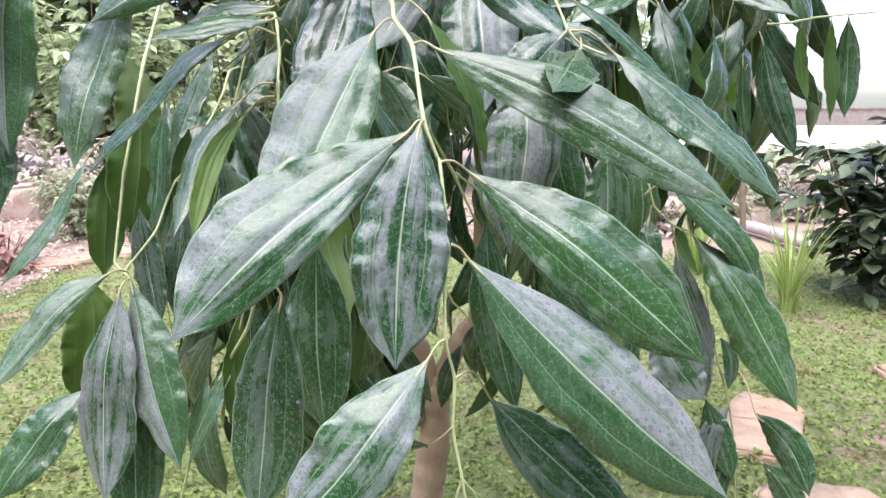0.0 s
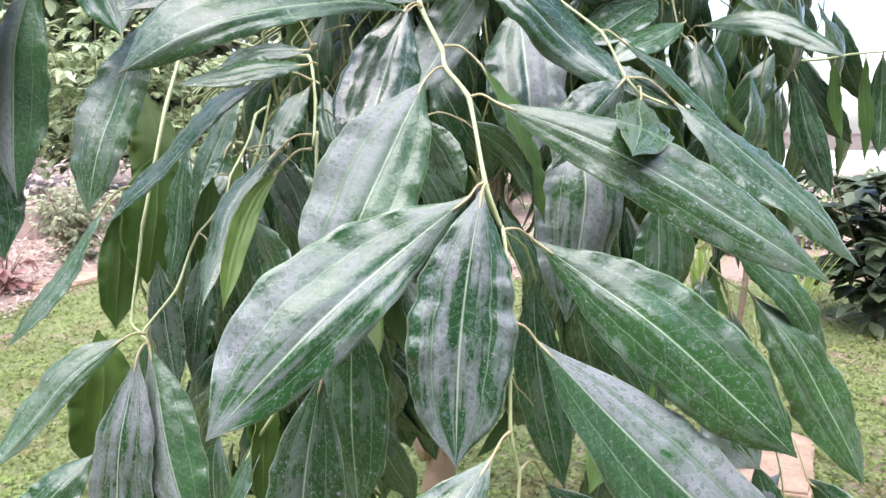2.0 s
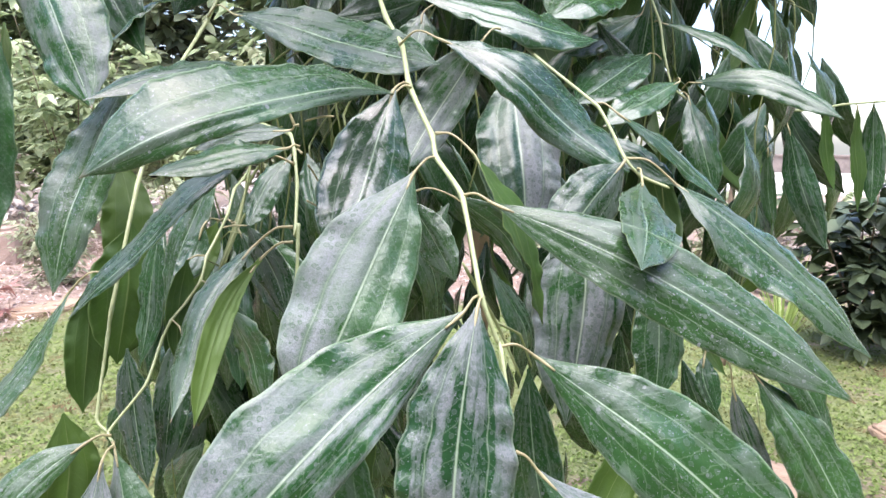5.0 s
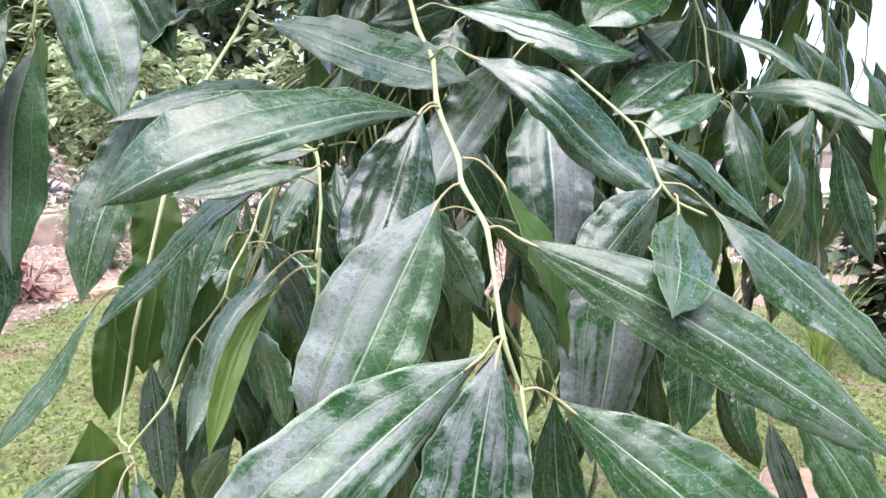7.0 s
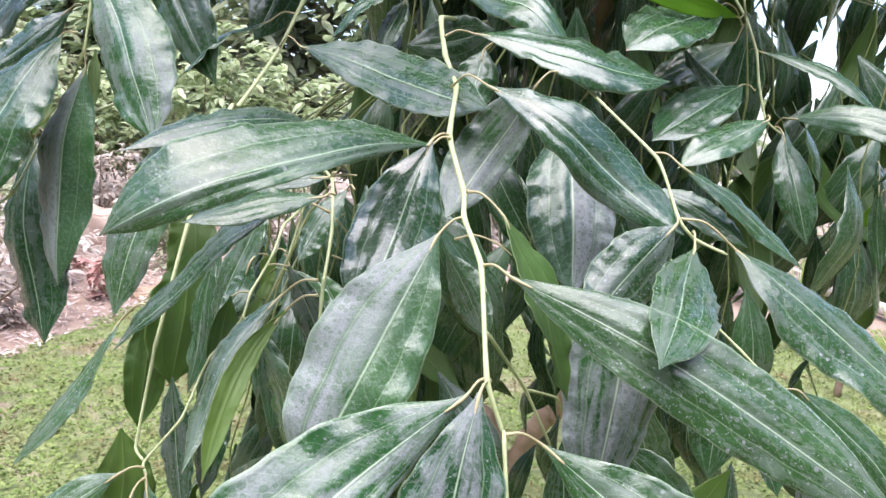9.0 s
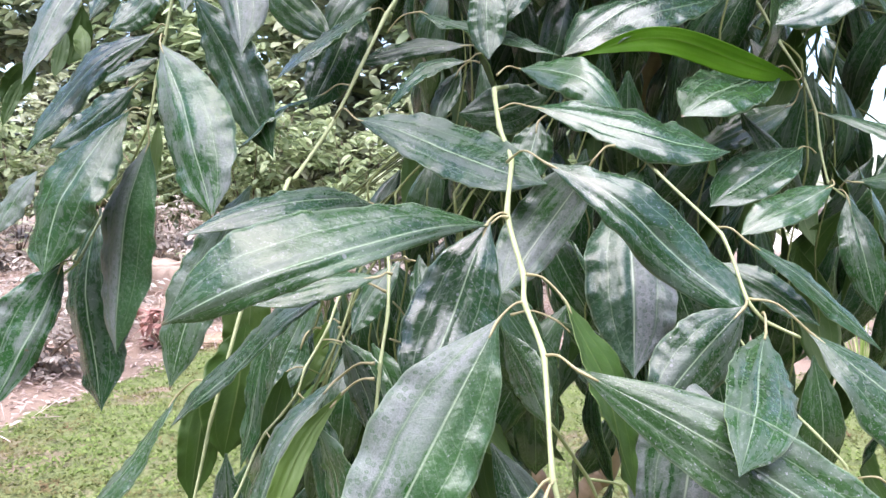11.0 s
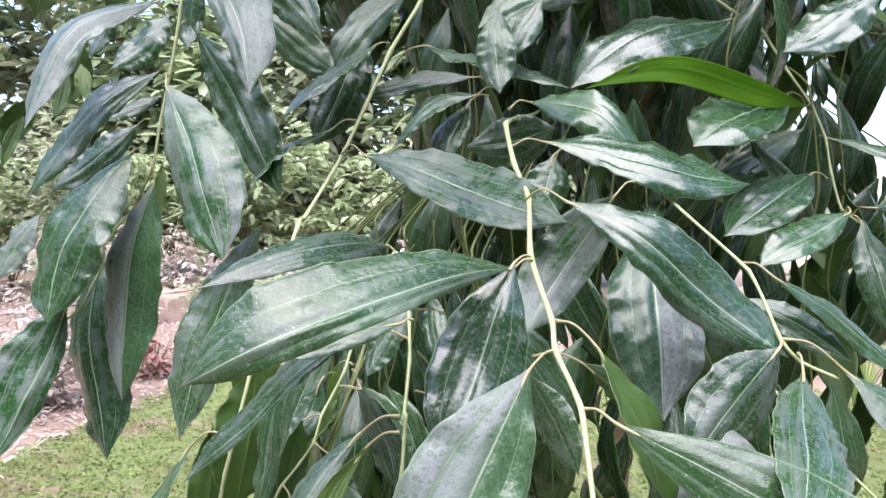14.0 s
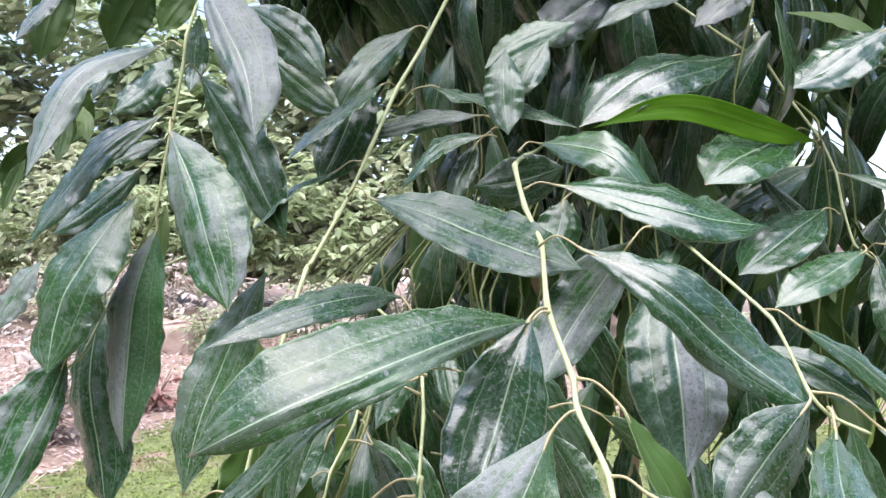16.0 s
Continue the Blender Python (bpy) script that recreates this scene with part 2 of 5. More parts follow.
def plain_leaf(name, a, b_, rough=0.45, through=0.15, spec=0.4, patchy=None):
    """Leaves of other plants, coloured leaf by leaf."""
    m, t, b = material(name)
    r = t.nodes.new("ShaderNodeNewGeometry").outputs["Random Per Island"]
    pos = place_coords(t, False)
    n = noise_tex(t, pos, 60.0, 3.0)
    c = mix(t, maths(t, "MULTIPLY_ADD", r, 0.8, maths(t, "MULTIPLY", n, 0.2)), a, b_)
    if patchy:
        wide = ramp(t, noise_tex(t, pos, 2.2, 4.0, 0.65), [(0.50, (0, 0, 0)), (0.64, (1, 1, 1))])
        c = mix(t, wide, c, patchy)
        tuft = ramp(t, noise_tex(t, pos, 11.0, 4.0, 0.6), [(0.36, (0.75, 0.75, 0.75)), (0.58, (0, 0, 0))])
        c = mix(t, tuft, c, (0.10, 0.135, 0.035))
    t.links.new(c, b.inputs["Base Color"])
    b.inputs["Roughness"].default_value = rough
    b.inputs["Specular IOR Level"].default_value = spec
    tr = node(t, "BsdfTranslucent")
    t.links.new(c, tr.inputs["Color"])
    sh = node(t, "MixShader", Fac=through)
    t.links.new(b.outputs[0], sh.inputs[1])
    t.links.new(tr.outputs[0], sh.inputs[2])
    t.links.new(sh.outputs[0], t.nodes["Material Output"].inputs["Surface"])
    return m


def stone_material(name, a, b_):
    m, t, b = material(name)
    pos = place_coords(t)
    n1 = noise_tex(t, pos, 5.0, 6.0, 0.65)
    n2 = noise_tex(t, pos, 45.0, 5.0, 0.7)
    c = mix(t, ramp(t, n1, [(0.3, (0, 0, 0)), (0.7, (1, 1, 1))]), a, b_)
    c = mix(t, ramp(t, n2, [(0.52, (0, 0, 0)), (0.70, (0.6, 0.6, 0.6))]), c, (0.19, 0.14, 0.09))
    t.links.new(c, b.inputs["Base Color"])
    b.inputs["Roughness"].default_value = 0.9
    bump(t, b, maths(t, "ADD", n1, maths(t, "MULTIPLY", n2, 0.35)), 0.7, 0.015)
    return m


M_GROUND = ground_material()
M_MOSS = plain_leaf("moss_leaves", (0.09, 0.15, 0.035), (0.28, 0.35, 0.115), 0.7, 0.3, 0.2, (0.19, 0.135, 0.075))
M_GRASS = plain_leaf("grass_blades", (0.18, 0.27, 0.06), (0.40, 0.50, 0.16), 0.5, 0.3)
M_SHRUB = plain_leaf("dark_shrub_leaves", (0.035, 0.055, 0.030), (0.10, 0.13, 0.065), 0.45, 0.08, 0.35)
M_LIME = plain_leaf("pale_shrub_leaves", (0.11, 0.17, 0.06), (0.66, 0.74, 0.46), 0.5, 0.45)
M_DULL = plain_leaf("dull_shrub_leaves", (0.26, 0.22, 0.18), (0.70, 0.62, 0.57), 0.55, 0.4)
M_FALLEN = plain_leaf("fallen_leaves", (0.22, 0.15, 0.12), (0.66, 0.54, 0.50), 0.6, 0.2)
M_GREYG = plain_leaf("greyish_shrub_leaves", (0.14, 0.17, 0.08), (0.60, 0.63, 0.43), 0.5, 0.4)
M_PINK = plain_leaf("reddish_leaves", (0.30, 0.14, 0.12), (0.52, 0.32, 0.28), 0.5, 0.3)
M_SLAB = stone_material("sandstone", (0.22, 0.15, 0.095), (0.40, 0.285, 0.20))
M_ROCK = stone_material("border_stone", (0.28, 0.20, 0.16), (0.44, 0.34, 0.28))
M_WALLST = stone_material("low_wall_brick", (0.17, 0.14, 0.12), (0.28, 0.24, 0.21))
M_PATH = stone_material("pale_path", (0.60, 0.52, 0.46), (0.74, 0.66, 0.60))


# ---- building helpers ----
def part(name, data, mat, parent, label=""):
    """One mesh object under a thing or part; data is a bmesh or a mesh in world metres."""
    if isinstance(data, bmesh.types.BMesh):
        me = bpy.data.meshes.new(name)
        data.to_mesh(me)
        data.free()
    else:
        me = data
    for m in mat if isinstance(mat, (list, tuple)) else (mat,):
        me.materials.append(m)
    ob = new(name, me)
    if parent:
        ob.parent = parent
        ob.matrix_parent_inverse = parent.matrix_world.inverted()
    return tagged(ob, label)


def empty(name, at):
    e = new(name)
    e.location = at
    e.empty_display_size = 0.05
    bpy.context.view_layer.update()
    return e


def spline(points, per=6):
    """Catmull-Rom points through the given ones."""
    p = [np.array(q, float) for q in points]
    p = [2 * p[0] - p[1], *p, 2 * p[-1] - p[-2]]
    out = []
    for i in range(1, len(p) - 2):
        for k in range(per):
            t = k / per
            a, b, c, d = p[i - 1], p[i], p[i + 1], p[i + 2]
            out.append(0.5 * (2 * b + (c - a) * t + (2 * a - 5 * b + 4 * c - d) * t * t + (3 * b - a - 3 * c + d) * t ** 3))
    out.append(p[-2])
    return np.array(out)


def tube_mesh(name, path, radii, sides=8):
    """A closed tube along a path."""
    path = np.array(path, float)
    n = len(path)
    tang = np.gradient(path, axis=0)
    tang /= np.linalg.norm(tang, axis=1)[:, None] + 1e-12
    ref = np.array([0.3, 1.0, 0.2])
    verts = []
    for p, t, r in zip(path, tang, radii):
        a = np.cross(t, ref)
        a /= np.linalg.norm(a) + 1e-12
        b = np.cross(t, a)
        for k in range(sides):
            ang = 2 * math.pi * k / sides
            verts.append(p + r * (math.cos(ang) * a + math.sin(ang) * b))
    faces = [(i * sides + k, i * sides + (k + 1) % sides, (i + 1) * sides + (k + 1) % sides, (i + 1) * sides + k) for i in range(n - 1) for k in range(sides)]
    faces += [tuple(range(sides))[::-1], tuple((n - 1) * sides + k for k in range(sides))]
    me = bpy.data.meshes.new(name)
    me.from_pydata([tuple(v) for v in verts], [], faces)
    me.polygons.foreach_set("use_smooth", [True] * len(faces))
    return me


# ---- the big-leaved tree ----
TREE = tagged(empty("tree", (-0.05, 1.95, 0.0)), "evergreen tree with drooping glossy three-veined dark green leaves", "tree")
RNG = random.Random(7)


def bow(points, n):
    """A smooth curve through a few points, evenly stepped along their length."""
    p = np.array(points, float)
    k = len(p)
    d = np.concatenate([[0], np.cumsum(np.linalg.norm(np.diff(p, axis=0), axis=1))])
    d /= d[-1]
    h = np.diff(d)
    a, r = np.eye(k), np.zeros((k, 3))
    for i in range(1, k - 1):
        a[i, i - 1], a[i, i], a[i, i + 1] = h[i - 1], 2 * (h[i - 1] + h[i]), h[i]
        r[i] = 6 * ((p[i + 1] - p[i]) / h[i] - (p[i] - p[i - 1]) / h[i - 1])
    m = np.linalg.solve(a, r)
    out = []
    for v in np.linspace(0, 1, n):
        i = min(max(int(np.searchsorted(d, v)) - 1, 0), k - 2)
        f, g, q = d[i + 1] - v, v - d[i], h[i]
        out.append((m[i] * f ** 3 + m[i + 1] * g ** 3) / (6 * q) + (p[i] / q - m[i] * q / 6) * f + (p[i + 1] / q - m[i + 1] * q / 6) * g)
    return np.array(out)


# half width of a leaf along its length: wedge-shaped base, full middle, drawn-out tip
GIRTH_AT = (0, 0.04, 0.10, 0.20, 0.32, 0.42, 0.50, 0.60, 0.70, 0.79, 0.86, 0.91, 0.95, 0.98, 1.0)
GIRTH = (0.02, 0.13, 0.35, 0.67, 0.90, 0.98, 1.0, 0.98, 0.90, 0.755, 0.55, 0.33, 0.15, 0.06, 0.012)


def blade(rng, rib, wide, turn=0.0, fold=10.0, ns=22, nu=12, twist=0.0, wave=1.0, widest=0.5, quilt=0.018, up=0.30):
    """A leaf blade of two skins along its rib, with sunken veins, pillowed panels and wavy margins, relative to its base."""
    curve = bow(rib, ns + 1)
    base = curve[0].copy()
    left, right = wide if isinstance(wide, tuple) else (wide, wide)
    s = np.linspace(0, 1, ns + 1)
    tan = np.gradient(curve, axis=0)
    length = np.linalg.norm(np.diff(curve, axis=0), axis=1).sum()
    tan /= np.linalg.norm(tan, axis=1)[:, None]
    toward = np.array([0.0, -1.0, up])
    nrm = toward - tan * (tan @ toward)[:, None]
    nrm /= np.linalg.norm(nrm, axis=1)[:, None]
    side = np.cross(tan, nrm)
    ang = np.radians(turn + twist * (s - 0.4))[:, None]
    nrm, side = nrm * np.cos(ang) + side * np.sin(ang), side * np.cos(ang) - nrm * np.sin(ang)
    bent = np.where(s < widest, 0.5 * s / widest, 0.5 + 0.5 * (s - widest) / (1 - widest))
    at = np.linspace(0, 1, 201)
    girth = np.interp(at, GIRTH_AT, GIRTH)
    for _ in range(2):
        girth[3:-3] = np.convolve(girth, np.ones(7) / 7, "valid")
    form = np.interp(bent, at, girth)
    u = np.linspace(-1, 1, nu + 1)
    au = np.abs(u)
    ph = [rng.uniform(0, 6.28) for _ in range(8)]
    k1, k2, k3 = rng.uniform(2.2, 3.6), rng.uniform(5.5, 8.0), rng.uniform(5.0, 7.5)
    # margins run in and out unevenly on either side
    half = np.empty((ns + 1, nu + 1))
    for j, v in enumerate(u):
        w = right if v > 0 else left
        q = 5 if v > 0 else 6
        half[:, j] = w * form * (1 + wave * np.array([0.075 * noise.noise((k2 * 1.9 * a, ph[q], 1.0)) + 0.08 * noise.noise((k1 * 1.2 * a, ph[q], 7.0)) for a in s]))
    half = np.maximum(half, 0.0010 * (1 - s[:, None]) ** 0.5 + 0.0002)
    mean = 0.5 * (left + right) * form[:, None]
    body = np.sin(np.pi * np.clip(s, 0, 1))[:, None]
    panel = np.sin(2 * np.pi * np.minimum(au, 0.985)) ** 2
    puff = quilt * panel[None, :] * body * np.array([[0.9 + 1.1 * noise.noise((2.3 * a + ph[3], 1.0 if b > 0 else 4.0, 2.0 if abs(b) > 0.5 else 6.0)) for b in u] for a in s])
    bumps0 = np.array([[noise.noise((2.1 * a + ph[7], 1.3 * b, ph[5])) * 0.12 for b in u] for a in s])
    # soft pillows between the arching cross veins
    slant = 2 * np.pi * (k3 * s[:, None] - 0.9 * au[None, :] * k3 / 6)
    odd = np.where(u > 0, ph[0], ph[1])[None, :]
    strength = np.array([[max(0.0, 0.35 + noise.noise((2.6 * a + ph[4], 1.1 * b + ph[2], 3.0))) for b in u] for a in s])
    puff = puff + min(0.030, quilt) * np.sin(slant + odd + 2.2 * bumps0 / 0.12) * (au * (1.05 - au) * 3.4)[None, :] * strength * body
    arch = -math.tan(radians(fold)) * (0.35 * au + 0.65 * au ** 2)
    ripple = np.zeros((ns + 1, nu + 1))
    for sign, a, b in ((1, 0, 1), (-1, 2, 3)):
        on = (u * sign > 0)[None, :] * (au ** 3.0)[None, :]
        ripple += on * np.array([0.24 * noise.noise((k1 * 2.0 * v, ph[a], 2.0)) + 0.19 * noise.noise((k2 * 2.3 * v, ph[b], 5.0)) for v in s])[:, None] * wave
    bumps = np.array([[noise.noise((2.6 * a + ph[0], 1.2 * b + ph[1], ph[2])) * 0.13 + noise.noise((9.0 * a + ph[3], 3.5 * b, ph[6])) * 0.025 for b in u] for a in s])
    groove = -0.045 * np.exp(-(au / 0.07) ** 2) - 0.018 * np.exp(-((au - 0.52) / 0.05) ** 2)
    sway = 0.010 * np.sin(2 * np.pi * 1.2 * s + ph[4]) * length * np.sin(np.pi * s)
    lift = (arch[None, :] + puff + ripple + bumps * body + groove[None, :] * body) * mean
    top = curve[:, None, :] + side[:, None, :] * (u[None, :] * half)[..., None] + nrm[:, None, :] * (lift + sway[:, None])[..., None] - base
    over = np.cross(np.gradient(top, axis=0), np.gradient(top, axis=1))
    over *= np.sign((over * nrm[:, None, :]).sum(-1).mean())
    over /= np.linalg.norm(over, axis=2)[..., None] + 1e-12
    low = top - over * 0.0004
    w = nu + 1
    count = (ns + 1) * w
    verts = np.concatenate([top.reshape(-1, 3), low.reshape(-1, 3)])
    faces, mats = [], []
    for i in range(ns):
        for j in range(nu):
            a, b, c, d = i * w + j, i * w + j + 1, (i + 1) * w + j + 1, (i + 1) * w + j
            faces.append((a, b, c, d))
            faces.append((count + a, count + d, count + c, count + b))
            mats += [0, 1]
    for i in range(ns):
        for j in (0, nu):
            a, d = i * w + j, (i + 1) * w + j
            faces.append((a, d, count + d, count + a) if j == 0 else (d, a, count + a, count + d))
            mats.append(1)
    me = bpy.data.meshes.new("leaf")
    me.from_pydata(verts.tolist(), [], faces)
    me.polygons.foreach_set("material_index", mats)
    me.polygons.foreach_set("use_smooth", [True] * len(faces))
    uv = me.uv_layers.new(name="UVMap")
    grid = np.stack(np.meshgrid((u + 1) / 2, s), -1).reshape(-1, 2)
    both = np.concatenate([grid, grid])
    loops = np.empty(len(me.loops), dtype=np.int32)
    me.loops.foreach_get("vertex_index", loops)
    uv.data.foreach_set("uv", both[loops].ravel())
    return me


def leaf(rib, wide, turn=0.0, fold=10.0, node=None, label="", skin=None, twist=None, wave=1.0, widest=0.5, quilt=0.018):
    """One leaf of the tree with its stalk: its rib from base to tip, half widths, turn about the rib and fold."""
    tw = RNG.uniform(-9, 9) if twist is None else twist
    me = blade(RNG, rib, wide, turn, fold, ns=46, nu=22, twist=tw, wave=wave, widest=widest, quilt=quilt, up=0.30 if len(rib) > 3 else 0.08)
    me.materials.append(skin or M_UPPER)
    me.materials.append(M_YOUNG if skin == M_YOUNG else M_LOWER)
    ob = new("leaf", me)
    ob.parent = TREE
    ob.location = Vector(rib[0]) - TREE.location
    tagged(ob, label)
    if node:
        b, n, t = np.array(rib[0], float), np.array(node, float), np.array(rib[1], float)
        way = (t - b) / np.linalg.norm(t - b)
        gap = np.linalg.norm(b - n)
        pts = spline([n, n + 0.45 * (b - n) + np.array([0, -0.04, 0.16]) * gap, b, b + way * 0.010], 5) - b
        k = len(pts)
        rad = [0.00068 - 0.0002 * i / k + 0.0003 * math.exp(-((i - 0.7 * k) / 2.5) ** 2) + 0.0004 * math.exp(-(i / 1.5) ** 2) for i in range(k)]
        st = tube_mesh("petiole", pts, rad, 7)
        st.materials.append(M_STALK)
        so = new("petiole", st)
        so.parent = ob
    return ob


def twig(points, r0, r1, mat=M_TWIG):
    """A thin green twig that bends a little and swells at its joints."""
    per = 7
    pts = spline(points, per)
    ends = np.array(points, float)
    straight = np.array([ends[i] + (ends[i + 1] - ends[i]) * k / per for i in range(len(ends) - 1) for k in range(per)] + [ends[-1]])
    pts = 0.35 * pts + 0.65 * straight
    n = len(pts)
    rad = []
    for i in range(n):
        f = i / (n - 1)
        knot = math.exp(-(((i % per) / 1.0) ** 2)) + math.exp(-(((per - i % per) / 1.0) ** 2))
        rad.append(0.86 * (r0 + (r1 - r0) * f) * (1 + 0.28 * knot))
    rad[0] *= 0.45
    rad[-1] *= 0.45
    o = np.array(points[0], float)
    me = tube_mesh("twig", pts - o, rad, 9)
    me.materials.append(mat)
    ob = new("twig", me)
    ob.parent = TREE
    ob.location = Vector(points[0]) - TREE.location
    return ob


# twigs seen from close by
twig([(-0.070, 1.250, 1.670), (-0.075, 1.000, 1.625), (-0.077, 0.800, 1.597), (-0.075, 0.660, 1.575), (-0.064, 0.610, 1.542), (-0.051, 0.575, 1.518), (-0.044, 0.490, 1.485), (-0.031, 0.455, 1.457), (-0.029, 0.440, 1.446), (-0.017, 0.405, 1.429), (-0.010, 0.370, 1.389), (-0.002, 0.366, 1.368)], .0025, .0011)
twig([(-0.002, 0.366, 1.370), (0.001, 0.352, 1.346), (0.001, 0.345, 1.323), (0.001, 0.335, 1.283), (0.006, 0.338, 1.261), (0.005, 0.335, 1.235), (0.010, 0.330, 1.209), (0.013, 0.330, 1.187)], .0011, .0008)
twig([(0.010, 0.331, 1.209), (0.008, 0.331, 1.203), (0.006, 0.331, 1.196), (0.005, 0.331, 1.184)], .0008, .0006)
twig([(0.010, 0.331, 1.209), (0.015, 0.334, 1.201), (0.019, 0.338, 1.192), (0.023, 0.340, 1.182)], .0007, .0005)
twig([(0.002, 0.345, 1.305), (0.005, 0.352, 1.297), (0.010, 0.360, 1.290), (0.016, 0.370, 1.280)], .0006, .0004, M_STALK)
twig([(0.005, 0.333, 1.237), (-0.001, 0.337, 1.229), (-0.008, 0.343, 1.221)], .0007, .0006, M_STALK)
twig([(-0.015, 0.430, 1.393), (0.006, 0.460, 1.354), (0.022, 0.470, 1.319)], .0011, .0009)
twig([(0.006, 0.460, 1.354), (0.025, 0.500, 1.336), (0.036, 0.520, 1.309)], .0009, .0008)
twig([(-0.151, 0.840, 1.778), (-0.170, 0.780, 1.703), (-0.190, 0.750, 1.653), (-0.205, 0.720, 1.598), (-0.220, 0.700, 1.552), (-0.222, 0.620, 1.501), (-0.210, 0.580, 1.499), (-0.217, 0.530, 1.424), (-0.225, 0.500, 1.348), (-0.225, 0.495, 1.337), (-0.228, 0.480, 1.289), (-0.220, 0.475, 1.283)], .0024, .0009)
twig([(0.072, 0.950, 1.785), (0.135, 0.930, 1.728), (0.170, 0.930, 1.704), (0.191, 0.920, 1.664), (0.208, 0.880, 1.617), (0.216, 0.860, 1.582), (0.219, 0.850, 1.549), (0.226, 0.840, 1.514), (0.244, 0.840, 1.500)], .0019, .0012)
twig([(0.020, 0.640, 1.555), (0.038, 0.594, 1.519), (0.077, 0.540, 1.477), (0.084, 0.497, 1.445), (0.093, 0.495, 1.435), (0.110, 0.492, 1.428)], .0012, .001)
twig([(-0.218, 0.680, 1.485), (-0.148, 0.580, 1.464), (-0.116, 0.510, 1.457), (-0.111, 0.495, 1.447), (-0.107, 0.480, 1.428), (-0.104, 0.455, 1.403), (-0.100, 0.443, 1.410), (-0.100, 0.440, 1.400), (-0.100, 0.435, 1.383), (-0.104, 0.430, 1.351)], .0012, .0010)
twig([(0.120, 0.760, 1.400), (0.135, 0.620, 1.364), (0.150, 0.580, 1.350), (0.162, 0.562, 1.338), (0.168, 0.560, 1.316), (0.184, 0.560, 1.301), (0.198, 0.556, 1.293)], .0011, .0008)
twig([(0.225, 0.600, 1.262), (0.235, 0.600, 1.212), (0.246, 0.600, 1.170), (0.260, 0.600, 1.126), (0.269, 0.600, 1.081), (0.273, 0.600, 1.035), (0.276, 0.600, 0.990)], .0009, .0007)
twig([(-0.345, 0.680, 1.719), (-0.344, 0.660, 1.685), (-0.345, 0.655, 1.656), (-0.350, 0.650, 1.617), (-0.356, 0.645, 1.577), (-0.360, 0.640, 1.540), (-0.392, 0.660, 1.505), (-0.428, 0.680, 1.482)], .0017, .0011)
twig([(-0.188, 0.700, 1.429), (-0.168, 0.600, 1.425), (-0.164, 0.560, 1.420), (-0.165, 0.545, 1.404), (-0.171, 0.540, 1.390), (-0.175, 0.530, 1.379), (-0.176, 0.520, 1.365), (-0.184, 0.515, 1.352), (-0.191, 0.505, 1.342), (-0.195, 0.499, 1.331), (-0.198, 0.480, 1.310), (-0.217, 0.470, 1.285), (-0.210, 0.460, 1.283)], .0011, .0009)
twig([(-0.203, 0.800, 1.428), (-0.185, 0.680, 1.415), (-0.179, 0.640, 1.405), (-0.181, 0.620, 1.387), (-0.186, 0.610, 1.367), (-0.188, 0.600, 1.348), (-0.197, 0.600, 1.326), (-0.205, 0.600, 1.295)], .0016, .0012, M_SHOOT)
twig([(-0.167, 0.540, 1.396), (-0.157, 0.530, 1.399), (-0.146, 0.520, 1.400)], .00065, .0005, M_STALK)
twig([(-0.176, 0.530, 1.379), (-0.180, 0.525, 1.380), (-0.184, 0.520, 1.378)], .00065, .0005, M_STALK)
twig([(-0.176, 0.520, 1.365), (-0.169, 0.515, 1.363), (-0.160, 0.510, 1.360)], .00065, .0005, M_STALK)
twig([(-0.190, 0.505, 1.343), (-0.184, 0.500, 1.340), (-0.180, 0.495, 1.332)], .00065, .0005, M_STALK)
twig([(-0.095, 0.445, 1.441), (-0.093, 0.450, 1.437), (-0.091, 0.460, 1.430)], .00065, .0005, M_STALK)
twig([(-0.094, 0.434, 1.463), (-0.085, 0.425, 1.465), (-0.078, 0.420, 1.465)], .00065, .0005, M_STALK)
twig([(-0.095, 0.440, 1.423), (-0.093, 0.445, 1.421), (-0.091, 0.450, 1.419)], .00065, .0005, M_STALK)
twig([(-0.083, 0.460, 1.340), (-0.095, 0.400, 1.322), (-0.101, 0.380, 1.302), (-0.115, 0.400, 1.268), (-0.131, 0.410, 1.243), (-0.144, 0.410, 1.217), (-0.158, 0.410, 1.182), (-0.173, 0.420, 1.137)], .0013, .001)
twig([(-0.368, 0.700, 1.503), (-0.394, 0.680, 1.488), (-0.411, 0.660, 1.474), (-0.412, 0.620, 1.426), (-0.433, 0.620, 1.411)], .0016, .0012)
twig([(-0.183, 0.860, 1.410), (-0.194, 0.700, 1.387), (-0.207, 0.660, 1.334), (-0.214, 0.640, 1.284)], .0012, .0010, M_SHOOT)
twig([(0.455, 1.120, 1.535), (0.445, 1.020, 1.500), (0.469, 1.000, 1.500), (0.505, 1.000, 1.507), (0.587, 1.000, 1.514)], .0020, .0013)
twig([(-0.167, 0.620, 1.436), (-0.167, 0.580, 1.396), (-0.174, 0.560, 1.369), (-0.181, 0.550, 1.350)], .0013, .0010, M_SHOOT)
twig([(-0.173, 0.556, 1.386), (-0.166, 0.552, 1.392), (-0.157, 0.550, 1.391)], .0006, .0005, M_SHOOT)
twig([(-0.176, 0.560, 1.367), (-0.182, 0.550, 1.373), (-0.190, 0.545, 1.372), (-0.197, 0.540, 1.368)], .0006, .0005, M_SHOOT)

